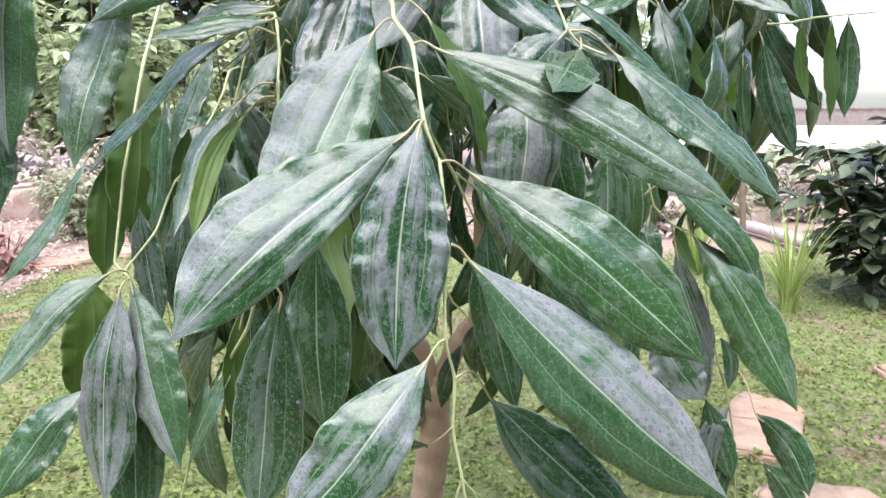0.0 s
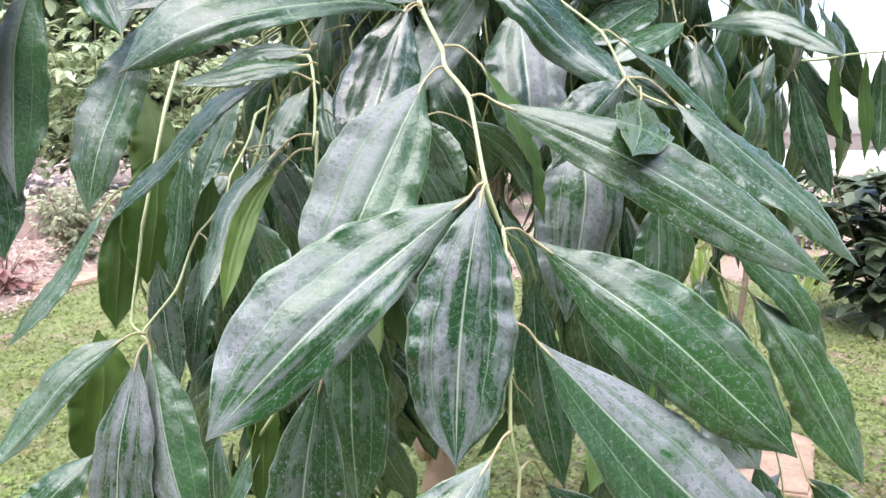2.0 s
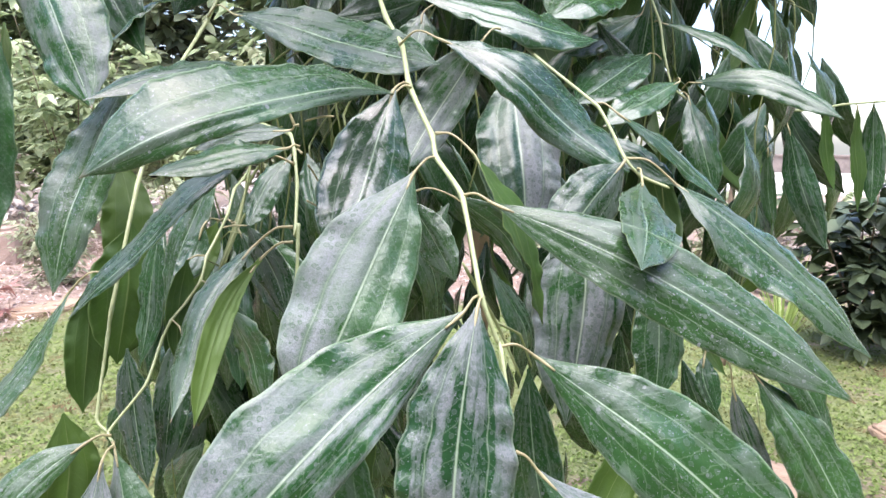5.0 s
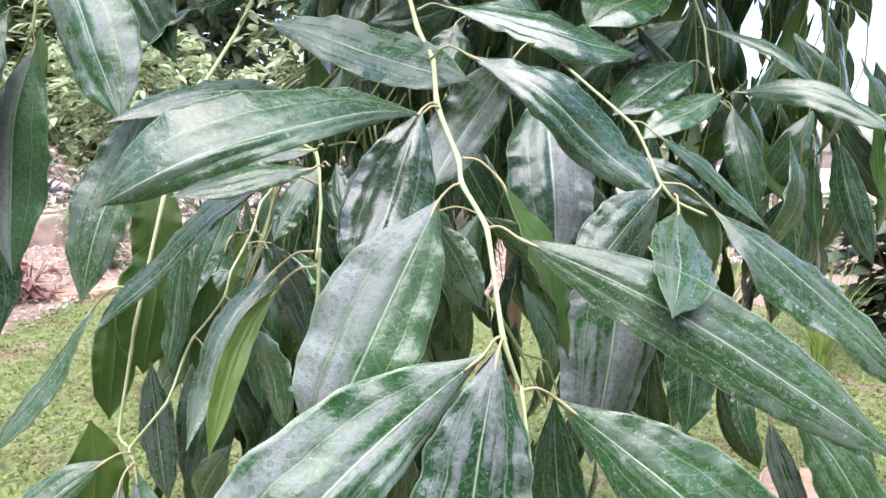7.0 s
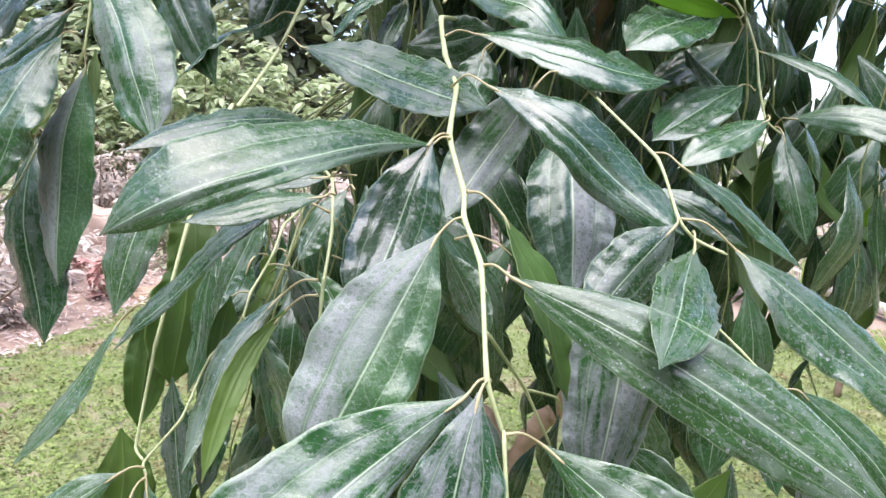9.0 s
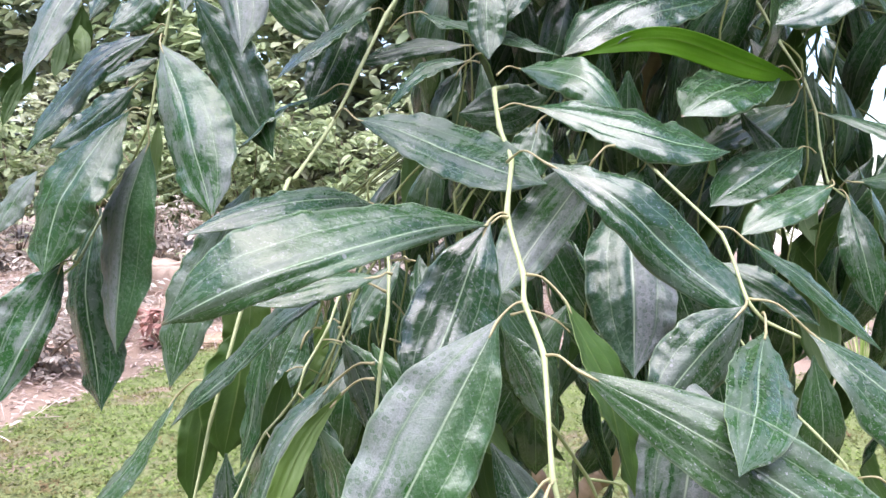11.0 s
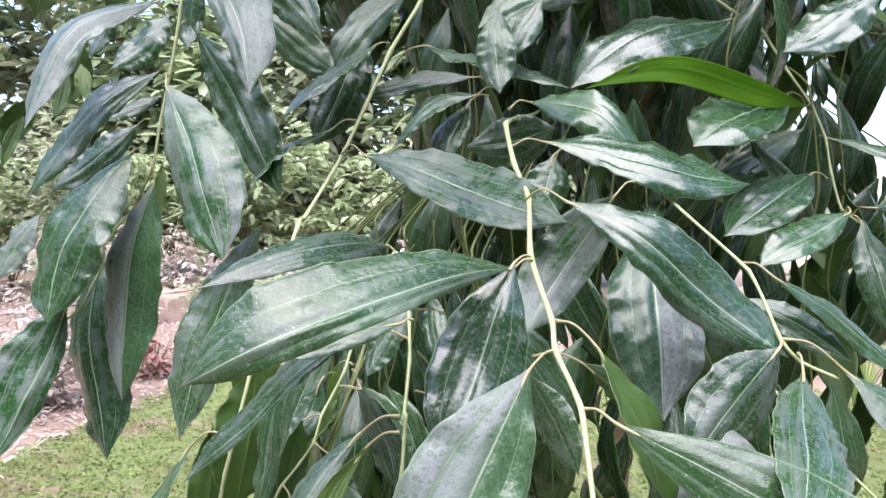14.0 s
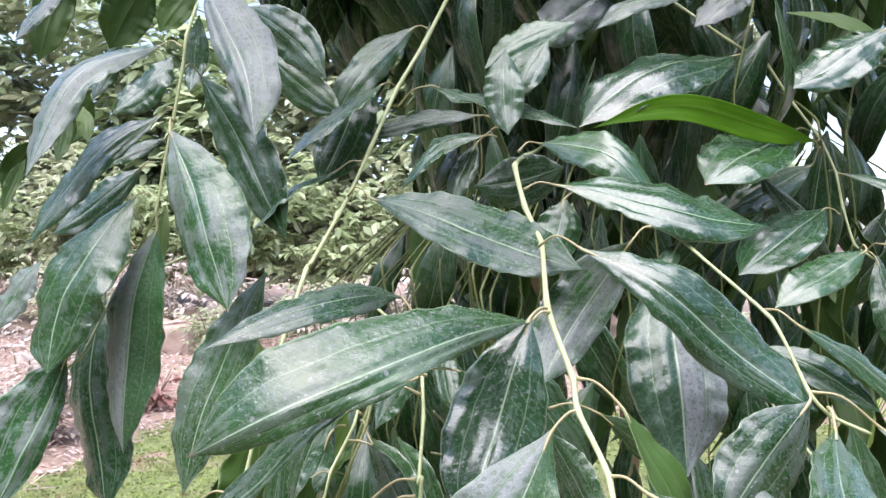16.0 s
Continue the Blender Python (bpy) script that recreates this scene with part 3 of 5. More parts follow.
# leaves seen from close by: base, middle, tip, width, turn, fold
leaf(((-0.040, 0.431, 1.438), (-0.058, 0.405, 1.398), (-0.074, 0.388, 1.362), (-0.092, 0.380, 1.325)), (0.0231, 0.0297), -9, 10, skin=M_HALF_LIT_B, node=(-0.028, 0.440, 1.446), widest=0.5)
leaf(((-0.003, 0.397, 1.426), (0.044, 0.386, 1.407), (0.100, 0.375, 1.378), (0.154, 0.366, 1.343)), (0.0185, 0.0178), -6, 8, skin=M_SPECK, node=(-0.017, 0.405, 1.429), widest=0.49)
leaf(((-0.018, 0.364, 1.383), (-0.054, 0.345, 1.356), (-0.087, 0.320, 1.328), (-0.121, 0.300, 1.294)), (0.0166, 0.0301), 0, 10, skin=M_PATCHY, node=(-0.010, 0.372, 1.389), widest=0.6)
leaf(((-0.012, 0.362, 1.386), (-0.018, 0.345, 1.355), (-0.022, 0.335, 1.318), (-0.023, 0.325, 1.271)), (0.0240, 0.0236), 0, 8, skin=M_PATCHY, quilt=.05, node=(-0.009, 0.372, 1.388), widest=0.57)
leaf(((0.015, 0.374, 1.361), (0.054, 0.362, 1.335), (0.095, 0.352, 1.303), (0.138, 0.352, 1.263)), (0.0278, 0.0216), -6, 10, node=(-0.002, 0.366, 1.368), widest=0.56)
leaf(((0.014, 0.350, 1.319), (0.051, 0.338, 1.284), (0.097, 0.335, 1.239), (0.152, 0.342, 1.191)), (0.0282, 0.0246), -14, 18, skin=M_HALF_LIT_A, node=(0.004, 0.350, 1.328), widest=0.54)
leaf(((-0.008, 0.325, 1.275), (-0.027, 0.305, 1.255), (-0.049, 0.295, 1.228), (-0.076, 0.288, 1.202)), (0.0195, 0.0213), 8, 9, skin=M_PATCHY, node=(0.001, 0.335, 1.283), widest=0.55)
leaf(((0.029, 0.400, 1.222), (0.059, 0.385, 1.197), (0.088, 0.375, 1.172), (0.122, 0.370, 1.137)), (0.0191, 0.0210), -10, 8, node=(0.006, 0.345, 1.258), widest=0.43)
leaf(((-0.010, 0.440, 1.448), (0.009, 0.425, 1.411), (0.026, 0.426, 1.362)), 0.0180, 112, 14, node=(-0.029, 0.450, 1.458))
leaf(((0.090, 0.480, 1.432), (0.076, 0.430, 1.422), (0.064, 0.384, 1.413), (0.054, 0.357, 1.403)), (0.0186, 0.0132), 4, 8, skin=M_SPECK, node=(0.092, 0.496, 1.439), widest=0.49)
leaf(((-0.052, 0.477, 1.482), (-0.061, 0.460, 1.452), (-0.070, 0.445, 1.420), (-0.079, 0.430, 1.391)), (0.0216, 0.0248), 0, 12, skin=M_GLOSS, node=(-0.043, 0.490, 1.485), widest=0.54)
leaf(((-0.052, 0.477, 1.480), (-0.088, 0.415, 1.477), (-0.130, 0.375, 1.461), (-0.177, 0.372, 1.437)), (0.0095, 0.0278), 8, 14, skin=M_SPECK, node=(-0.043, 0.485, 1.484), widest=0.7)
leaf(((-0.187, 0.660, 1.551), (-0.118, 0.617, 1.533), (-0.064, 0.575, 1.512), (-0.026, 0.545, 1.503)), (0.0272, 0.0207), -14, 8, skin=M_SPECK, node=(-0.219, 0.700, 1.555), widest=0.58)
leaf(((0.002, 0.550, 1.519), (-0.017, 0.570, 1.488), (-0.036, 0.560, 1.459), (-0.050, 0.540, 1.434)), (0.0156, 0.0247), 0, 6, skin=M_DUSTY_SHEEN, node=(0.014, 0.560, 1.528), widest=0.51)
leaf(((-0.026, 0.520, 1.515), (0.008, 0.505, 1.499), (0.047, 0.502, 1.467), (0.087, 0.495, 1.437)), (0.0221, 0.0151), -16, 12, skin=M_GLOSS, node=(-0.052, 0.555, 1.516), widest=0.59)
leaf(((-0.042, 0.605, 1.556), (-0.010, 0.600, 1.552), (0.040, 0.595, 1.537), (0.093, 0.615, 1.529)), (0.0306, 0.0189), -34, 10, skin=M_GLOSS, node=(-0.064, 0.600, 1.553), widest=0.59)
leaf(((-0.056, 0.660, 1.591), (-0.012, 0.630, 1.581), (0.026, 0.620, 1.542)), 0.0170, -25, 12, node=(-0.071, 0.640, 1.583), skin=M_GLOSS)
leaf(((0.189, 0.830, 1.609), (0.120, 0.780, 1.620), (0.053, 0.750, 1.632), (-0.015, 0.730, 1.612)), (0.0106, 0.0142), 155, 8, skin=M_YOUNG, quilt=0.0, wave=.5, node=(0.200, 0.850, 1.610), label='pale bright-green leaf seen from beneath', widest=0.45)
leaf(((0.124, 0.860, 1.698), (0.063, 0.800, 1.678), (0.011, 0.760, 1.654), (-0.027, 0.730, 1.613)), (0.0382, 0.0298), 24, 12, skin=M_GLOSS, node=(0.137, 0.880, 1.697), widest=0.62)
leaf(((0.243, 0.820, 1.708), (0.200, 0.800, 1.678), (0.154, 0.780, 1.649)), 0.0250, 24, 12, node=(0.269, 0.840, 1.723), skin=M_GLOSS)
leaf(((0.176, 0.830, 1.622), (0.140, 0.800, 1.606), (0.103, 0.760, 1.586), (0.075, 0.735, 1.564)), (0.0317, 0.0345), 22, 6, skin=M_GLOSS, node=(0.197, 0.850, 1.605), quilt=0.008, wave=0.7, widest=0.57)
leaf(((0.201, 0.840, 1.548), (0.165, 0.800, 1.529), (0.132, 0.770, 1.509), (0.105, 0.750, 1.489)), (0.0254, 0.0270), 22, 6, skin=M_GLOSS, node=(0.213, 0.840, 1.542), quilt=0.008, wave=0.7, widest=0.56)
leaf(((0.199, 0.740, 1.511), (0.172, 0.720, 1.498), (0.142, 0.700, 1.483), (0.118, 0.690, 1.468)), (0.0144, 0.0198), 24, 12, skin=M_GLOSS, node=(0.203, 0.763, 1.512), quilt=0.008, wave=0.7, widest=0.49)
leaf(((0.195, 0.860, 1.591), (0.152, 0.840, 1.567), (0.105, 0.820, 1.542)), 0.0175, 20, 10, node=(0.203, 0.860, 1.609))
leaf(((0.024, 0.585, 1.502), (0.028, 0.560, 1.464), (0.030, 0.540, 1.429), (0.031, 0.525, 1.391)), (0.0293, 0.0294), -4, 10, skin=M_HALF_LIT_A, quilt=.06, widest=0.46)
leaf(((0.049, 0.470, 1.412), (0.053, 0.450, 1.381), (0.049, 0.440, 1.348), (0.042, 0.435, 1.304)), (0.0210, 0.0278), 0, 8, skin=M_DUSTY_SHEEN, widest=0.4)
leaf(((0.116, 0.498, 1.430), (0.146, 0.485, 1.408), (0.188, 0.478, 1.374), (0.228, 0.470, 1.331)), (0.0194, 0.0228), -30, 12, skin=M_SPECK, node=(0.086, 0.503, 1.445), widest=0.45)
leaf(((0.093, 0.550, 1.473), (0.130, 0.550, 1.449), (0.171, 0.550, 1.413)), 0.0085, -40, 12, node=(0.078, 0.560, 1.480))
leaf(((0.079, 0.570, 1.457), (0.107, 0.560, 1.446), (0.137, 0.550, 1.425)), 0.0105, -20, 10)
leaf(((0.036, 0.600, 1.518), (0.029, 0.590, 1.508), (0.018, 0.580, 1.494)), 0.0060, 0, 8, node=(0.037, 0.600, 1.521))
leaf(((0.081, 0.488, 1.443), (0.058, 0.470, 1.420), (0.034, 0.455, 1.391)), 0.0185, 0, 14, node=(0.084, 0.497, 1.445), skin=M_SPECK)
leaf(((0.201, 0.555, 1.292), (0.227, 0.535, 1.257), (0.251, 0.520, 1.214), (0.274, 0.510, 1.163)), (0.0236, 0.0223), -8, 16, quilt=.06, node=(0.193, 0.560, 1.297), widest=0.51)
leaf(((0.178, 0.555, 1.335), (0.211, 0.550, 1.309), (0.236, 0.545, 1.280), (0.256, 0.540, 1.238)), (0.0164, 0.0131), -16, 12, node=(0.160, 0.560, 1.325), widest=0.43)
leaf(((0.188, 0.560, 1.281), (0.195, 0.555, 1.254), (0.206, 0.550, 1.227), (0.218, 0.545, 1.191)), (0.0095, 0.0089), 24, 12, skin=M_DUSTY_SHEEN, node=(0.184, 0.563, 1.300), widest=0.44)
leaf(((0.294, 0.620, 1.110), (0.317, 0.600, 1.087), (0.331, 0.580, 1.048)), 0.0160, 20, 12, node=(0.283, 0.650, 1.145))
leaf(((0.325, 0.660, 1.037), (0.337, 0.640, 1.024), (0.350, 0.620, 0.993)), 0.0145, 20, 12, node=(0.301, 0.660, 1.050))
leaf(((0.162, 0.550, 1.309), (0.159, 0.545, 1.298), (0.161, 0.540, 1.286), (0.167, 0.535, 1.271)), (0.0109, 0.0049), 10, 10, node=(0.163, 0.550, 1.318), widest=0.45)
leaf(((-0.220, 0.451, 1.287), (-0.244, 0.440, 1.270), (-0.264, 0.425, 1.246), (-0.283, 0.410, 1.220)), (0.0089, 0.0148), 12, 10, skin=M_SPECK, node=(-0.211, 0.460, 1.287), widest=0.43)
leaf(((-0.210, 0.445, 1.278), (-0.214, 0.430, 1.242), (-0.218, 0.420, 1.197), (-0.216, 0.410, 1.147)), (0.0201, 0.0202), 8, 20, skin=M_DUSTY_SHEEN, node=(-0.208, 0.455, 1.283), widest=0.56)
leaf(((-0.207, 0.455, 1.281), (-0.196, 0.440, 1.247), (-0.184, 0.425, 1.208), (-0.168, 0.415, 1.167)), (0.0185, 0.0165), 4, 20, skin=M_HALF_LIT_B, node=(-0.210, 0.460, 1.283), widest=0.51)
leaf(((-0.215, 0.460, 1.256), (-0.211, 0.445, 1.172), (-0.207, 0.430, 1.105)), 0.0220, 0, 8)
leaf(((-0.136, 0.478, 1.441), (-0.166, 0.475, 1.421), (-0.198, 0.475, 1.391), (-0.241, 0.480, 1.349)), (0.0072, 0.0221), 40, 8, skin=M_SPECK, node=(-0.108, 0.480, 1.440), widest=0.44)
leaf(((-0.254, 0.510, 1.359), (-0.274, 0.490, 1.321), (-0.304, 0.470, 1.273)), 0.0120, 45, 10, node=(-0.225, 0.500, 1.373), skin=M_SPECK)
leaf(((-0.111, 0.475, 1.449), (-0.142, 0.455, 1.445), (-0.175, 0.440, 1.435)), 0.0105, 40, 10, node=(-0.106, 0.482, 1.450), skin=M_SPECK)
leaf(((-0.112, 0.490, 1.459), (-0.139, 0.480, 1.457), (-0.162, 0.470, 1.447)), 0.0085, 40, 10, node=(-0.107, 0.487, 1.462), skin=M_SPECK)
leaf(((-0.248, 0.600, 1.495), (-0.270, 0.588, 1.446), (-0.284, 0.574, 1.398), (-0.291, 0.560, 1.345)), (0.0210, 0.0261), 8, 8, skin=M_SPECK, widest=0.48)
leaf(((-0.323, 0.600, 1.599), (-0.296, 0.580, 1.558), (-0.272, 0.565, 1.513), (-0.252, 0.550, 1.472)), (0.0311, 0.0238), 5, 10, skin=M_PATCHY, node=(-0.333, 0.620, 1.609), widest=0.56)
leaf(((-0.354, 0.700, 1.661), (-0.319, 0.685, 1.615), (-0.286, 0.670, 1.565), (-0.258, 0.660, 1.518)), (0.0274, 0.0228), 16, 4, node=(-0.347, 0.660, 1.658), widest=0.51)
leaf(((-0.359, 0.640, 1.528), (-0.371, 0.630, 1.476), (-0.377, 0.622, 1.412), (-0.377, 0.620, 1.351)), (0.0271, 0.0261), 4, 14, skin=M_HALF_LIT_B, node=(-0.360, 0.640, 1.545), widest=0.49)
leaf(((-0.435, 0.680, 1.470), (-0.435, 0.660, 1.413), (-0.419, 0.645, 1.348), (-0.399, 0.630, 1.297)), (0.0360, 0.0280), 10, 14, skin=M_UPPER, node=(-0.412, 0.660, 1.474), widest=0.6)
leaf(((-0.378, 0.640, 1.553), (-0.396, 0.610, 1.512), (-0.413, 0.595, 1.463), (-0.411, 0.580, 1.419)), (0.0334, 0.0324), 5, 14, skin=M_UPPER, node=(-0.366, 0.640, 1.554), widest=0.6)
leaf(((-0.366, 0.660, 1.621), (-0.399, 0.640, 1.597), (-0.433, 0.625, 1.556), (-0.451, 0.610, 1.514)), (0.0200, 0.0200), 16, 12, skin=M_UPPER, node=(-0.350, 0.650, 1.624), widest=0.44)
leaf(((-0.367, 0.660, 1.678), (-0.398, 0.620, 1.655), (-0.415, 0.590, 1.609), (-0.418, 0.570, 1.564)), (0.0190, 0.0230), 10, 14, skin=M_DUSTY_SHEEN, node=(-0.342, 0.650, 1.673), widest=0.46)
leaf(((-0.418, 0.610, 1.426), (-0.431, 0.600, 1.385), (-0.442, 0.585, 1.347), (-0.457, 0.570, 1.306)), (0.0121, 0.0369), -10, 14, skin=M_PATCHY, node=(-0.412, 0.620, 1.426), widest=0.4)
leaf(((-0.329, 0.660, 1.728), (-0.296, 0.635, 1.680), (-0.269, 0.615, 1.634), (-0.257, 0.600, 1.590)), (0.0287, 0.0163), 0, 10, skin=M_DUSTY_SHEEN, widest=0.52)
leaf(((-0.321, 0.720, 1.726), (-0.265, 0.700, 1.686), (-0.235, 0.690, 1.652)), 0.0195, 10, 10, skin=M_SPECK)
leaf(((-0.199, 0.740, 1.657), (-0.229, 0.700, 1.626), (-0.261, 0.670, 1.583)), 0.0165, 45, 10, node=(-0.191, 0.760, 1.656), skin=M_SPECK)
leaf(((-0.233, 0.710, 1.577), (-0.262, 0.680, 1.559), (-0.286, 0.650, 1.522)), 0.0145, 60, 10, node=(-0.213, 0.720, 1.586))
leaf(((-0.156, 0.740, 1.654), (-0.115, 0.725, 1.640), (-0.065, 0.710, 1.623), (-0.027, 0.695, 1.607)), (0.0150, 0.0150), -45, 8, skin=M_SPECK, node=(-0.188, 0.750, 1.638), widest=0.42)
leaf(((-0.085, 0.680, 1.668), (-0.085, 0.670, 1.635), (-0.080, 0.660, 1.598)), 0.0155, 0, 12)
leaf(((-0.102, 0.690, 1.602), (-0.136, 0.680, 1.596), (-0.165, 0.670, 1.558)), 0.0155, 50, 12, node=(-0.088, 0.690, 1.608))
leaf(((-0.120, 0.760, 1.566), (-0.094, 0.760, 1.568), (-0.039, 0.760, 1.583)), 0.0230, 0, 8, skin=M_SPECK)
leaf(((-0.129, 0.520, 1.487), (-0.156, 0.455, 1.489), (-0.196, 0.420, 1.471)), 0.0110, 32, 14, node=(-0.115, 0.520, 1.462), skin=M_SPECK)
leaf(((-0.235, 0.800, 1.687), (-0.249, 0.790, 1.630), (-0.275, 0.780, 1.569)), 0.0280, 0, 8)
leaf(((-0.037, 0.620, 1.548), (-0.041, 0.610, 1.526), (-0.048, 0.600, 1.503)), 0.0155, 0, 8, node=(-0.020, 0.620, 1.554))
leaf(((-0.123, 0.443, 1.399), (-0.136, 0.430, 1.383), (-0.145, 0.415, 1.359), (-0.151, 0.390, 1.324)), (0.0060, 0.0135), 24, 16, skin=M_SPECK, node=(-0.103, 0.443, 1.409), widest=0.44)
leaf(((-0.120, 0.443, 1.392), (-0.131, 0.425, 1.375), (-0.136, 0.405, 1.354), (-0.139, 0.385, 1.323)), (0.0066, 0.0060), 150, 10, node=(-0.103, 0.443, 1.401), widest=0.51)
leaf(((-0.088, 0.372, 1.295), (-0.094, 0.365, 1.260), (-0.098, 0.358, 1.220), (-0.102, 0.350, 1.175)), (0.0212, 0.0194), 0, 12, skin=M_SPECK, node=(-0.097, 0.370, 1.306), widest=0.6)
leaf(((-0.084, 0.460, 1.306), (-0.084, 0.450, 1.247), (-0.079, 0.440, 1.179)), 0.0225, 0, 6)
leaf(((-0.130, 0.420, 1.246), (-0.141, 0.400, 1.221), (-0.154, 0.390, 1.182)), 0.0105, 55, 12, node=(-0.111, 0.410, 1.289))
leaf(((0.031, 0.500, 1.314), (0.035, 0.490, 1.257), (0.054, 0.480, 1.175)), 0.0170, 10, 12)
leaf(((0.067, 0.560, 1.288), (0.099, 0.550, 1.260), (0.125, 0.540, 1.214)), 0.0175, 10, 8)
leaf(((0.128, 0.560, 1.362), (0.129, 0.550, 1.326), (0.125, 0.540, 1.276)), 0.0185, 0, 8)
leaf(((-0.044, 0.500, 1.419), (-0.030, 0.490, 1.397), (-0.016, 0.480, 1.373)), 0.0115, 20, 10, skin=M_SPECK)
leaf(((-0.015, 0.550, 1.417), (0.018, 0.540, 1.392), (0.036, 0.530, 1.365)), 0.0125, 40, 12, node=(-0.045, 0.550, 1.419))
leaf(((-0.251, 0.600, 1.391), (-0.251, 0.590, 1.356), (-0.259, 0.580, 1.290)), 0.0290, 130, 6)
leaf(((-0.283, 0.600, 1.348), (-0.284, 0.590, 1.306), (-0.286, 0.580, 1.252)), 0.0160, 140, 6)
leaf(((-0.219, 0.570, 1.397), (-0.224, 0.560, 1.347), (-0.230, 0.550, 1.297)), 0.0130, 30, 6)
leaf(((-0.175, 0.560, 1.434), (-0.191, 0.550, 1.398), (-0.207, 0.540, 1.341)), 0.0125, 20, 8, skin=M_SPECK)
leaf(((-0.300, 0.580, 1.252), (-0.294, 0.570, 1.208), (-0.308, 0.560, 1.144)), 0.0245, 140, 6)
leaf(((-0.280, 0.520, 1.177), (-0.303, 0.500, 1.153), (-0.336, 0.480, 1.104)), 0.0205, 15, 10)
leaf(((-0.126, 0.420, 1.270), (-0.127, 0.410, 1.243), (-0.128, 0.400, 1.206)), 0.0095, 130, 10, node=(-0.111, 0.410, 1.287))
leaf(((-0.200, 0.540, 1.325), (-0.203, 0.530, 1.276), (-0.206, 0.520, 1.236)), 0.0130, 10, 8, skin=M_SPECK)
leaf(((-0.225, 0.520, 1.320), (-0.219, 0.510, 1.281), (-0.208, 0.500, 1.235)), 0.0130, 10, 8, skin=M_SPECK)
leaf(((0.234, 0.800, 1.515), (0.290, 0.760, 1.513), (0.350, 0.730, 1.478)), 0.0155, -20, 12, node=(0.230, 0.820, 1.510))
leaf(((0.219, 0.860, 1.582), (0.271, 0.840, 1.565), (0.324, 0.820, 1.520)), 0.0115, -42, 10, node=(0.213, 0.870, 1.585))
leaf(((0.237, 0.820, 1.502), (0.246, 0.800, 1.456), (0.260, 0.790, 1.399)), 0.0180, 0, 14, node=(0.232, 0.830, 1.508))
leaf(((0.484, 1.000, 1.502), (0.486, 1.000, 1.453), (0.499, 0.990, 1.395)), 0.0125, 160, 8, node=(0.481, 1.000, 1.504))
leaf(((0.524, 1.000, 1.505), (0.528, 1.000, 1.443), (0.532, 0.990, 1.368)), 0.0175, 150, 8, node=(0.520, 1.000, 1.508))
leaf(((0.558, 1.020, 1.509), (0.564, 1.020, 1.443), (0.562, 1.010, 1.373)), 0.0160, 30, 8, node=(0.550, 1.000, 1.510))
leaf(((0.411, 0.950, 1.475), (0.429, 0.940, 1.402), (0.460, 0.930, 1.326)), 0.0190, 20, 10, node=(0.412, 0.980, 1.488))
leaf(((0.413, 1.000, 1.434), (0.402, 1.000, 1.415), (0.393, 1.000, 1.392)), 0.0105, 140, 6, node=(0.416, 1.000, 1.445), skin=M_YOUNG)
leaf(((0.397, 0.970, 1.448), (0.401, 0.970, 1.401), (0.407, 0.960, 1.348)), 0.0095, 20, 12, node=(0.405, 1.000, 1.478))
leaf(((-0.031, 0.740, 1.703), (-0.068, 0.720, 1.687), (-0.103, 0.700, 1.658)), 0.0145, 10, 10)
leaf(((-0.053, 0.720, 1.684), (-0.068, 0.700, 1.657), (-0.078, 0.690, 1.628)), 0.0145, 10, 12)
leaf(((-0.109, 0.700, 1.598), (-0.119, 0.690, 1.576), (-0.127, 0.680, 1.546)), 0.0115, 20, 12, node=(-0.092, 0.690, 1.601), skin=M_SPECK)
leaf(((-0.412, 0.700, 1.582), (-0.445, 0.690, 1.553), (-0.487, 0.680, 1.521)), 0.0170, 10, 10, node=(-0.400, 0.700, 1.586))
leaf(((-0.381, 0.700, 1.680), (-0.399, 0.690, 1.653), (-0.425, 0.680, 1.628)), 0.0190, 10, 12)
leaf(((-0.320, 0.760, 1.694), (-0.282, 0.750, 1.661), (-0.238, 0.740, 1.630)), 0.0180, 0, 10)
leaf(((-0.179, 0.780, 1.718), (-0.214, 0.760, 1.684), (-0.252, 0.740, 1.616)), 0.0180, 0, 10, node=(-0.168, 0.785, 1.717))
leaf(((0.020, 0.950, 1.809), (-0.032, 0.930, 1.770), (-0.081, 0.910, 1.733)), 0.0315, 0, 8, skin=M_DUSTY_SHEEN)
leaf(((0.077, 0.860, 1.757), (0.030, 0.840, 1.749), (-0.011, 0.820, 1.719)), 0.0125, 30, 12, skin=M_DUSTY_SHEEN)
leaf(((0.150, 0.880, 1.777), (0.113, 0.860, 1.750), (0.083, 0.850, 1.725)), 0.0175, 20, 10, skin=M_DUSTY_SHEEN)
leaf(((0.164, 0.840, 1.731), (0.199, 0.830, 1.721), (0.259, 0.820, 1.674)), 0.0090, 150, 8, skin=M_LOWER)
leaf(((-0.519, 0.750, 1.786), (-0.531, 0.740, 1.745), (-0.541, 0.730, 1.688)), 0.0185, 140, 8)
leaf(((-0.476, 0.700, 1.761), (-0.502, 0.690, 1.728), (-0.522, 0.680, 1.695)), 0.0135, 20, 10, skin=M_DUSTY_SHEEN)
leaf(((-0.433, 0.750, 1.771), (-0.452, 0.740, 1.735), (-0.465, 0.730, 1.697)), 0.0235, 130, 8)
leaf(((-0.357, 0.700, 1.743), (-0.371, 0.690, 1.718), (-0.381, 0.680, 1.695)), 0.0135, 150, 8, skin=M_LOWER)
leaf(((-0.372, 0.730, 1.724), (-0.376, 0.730, 1.692), (-0.376, 0.720, 1.651)), 0.0125, 0, 8)
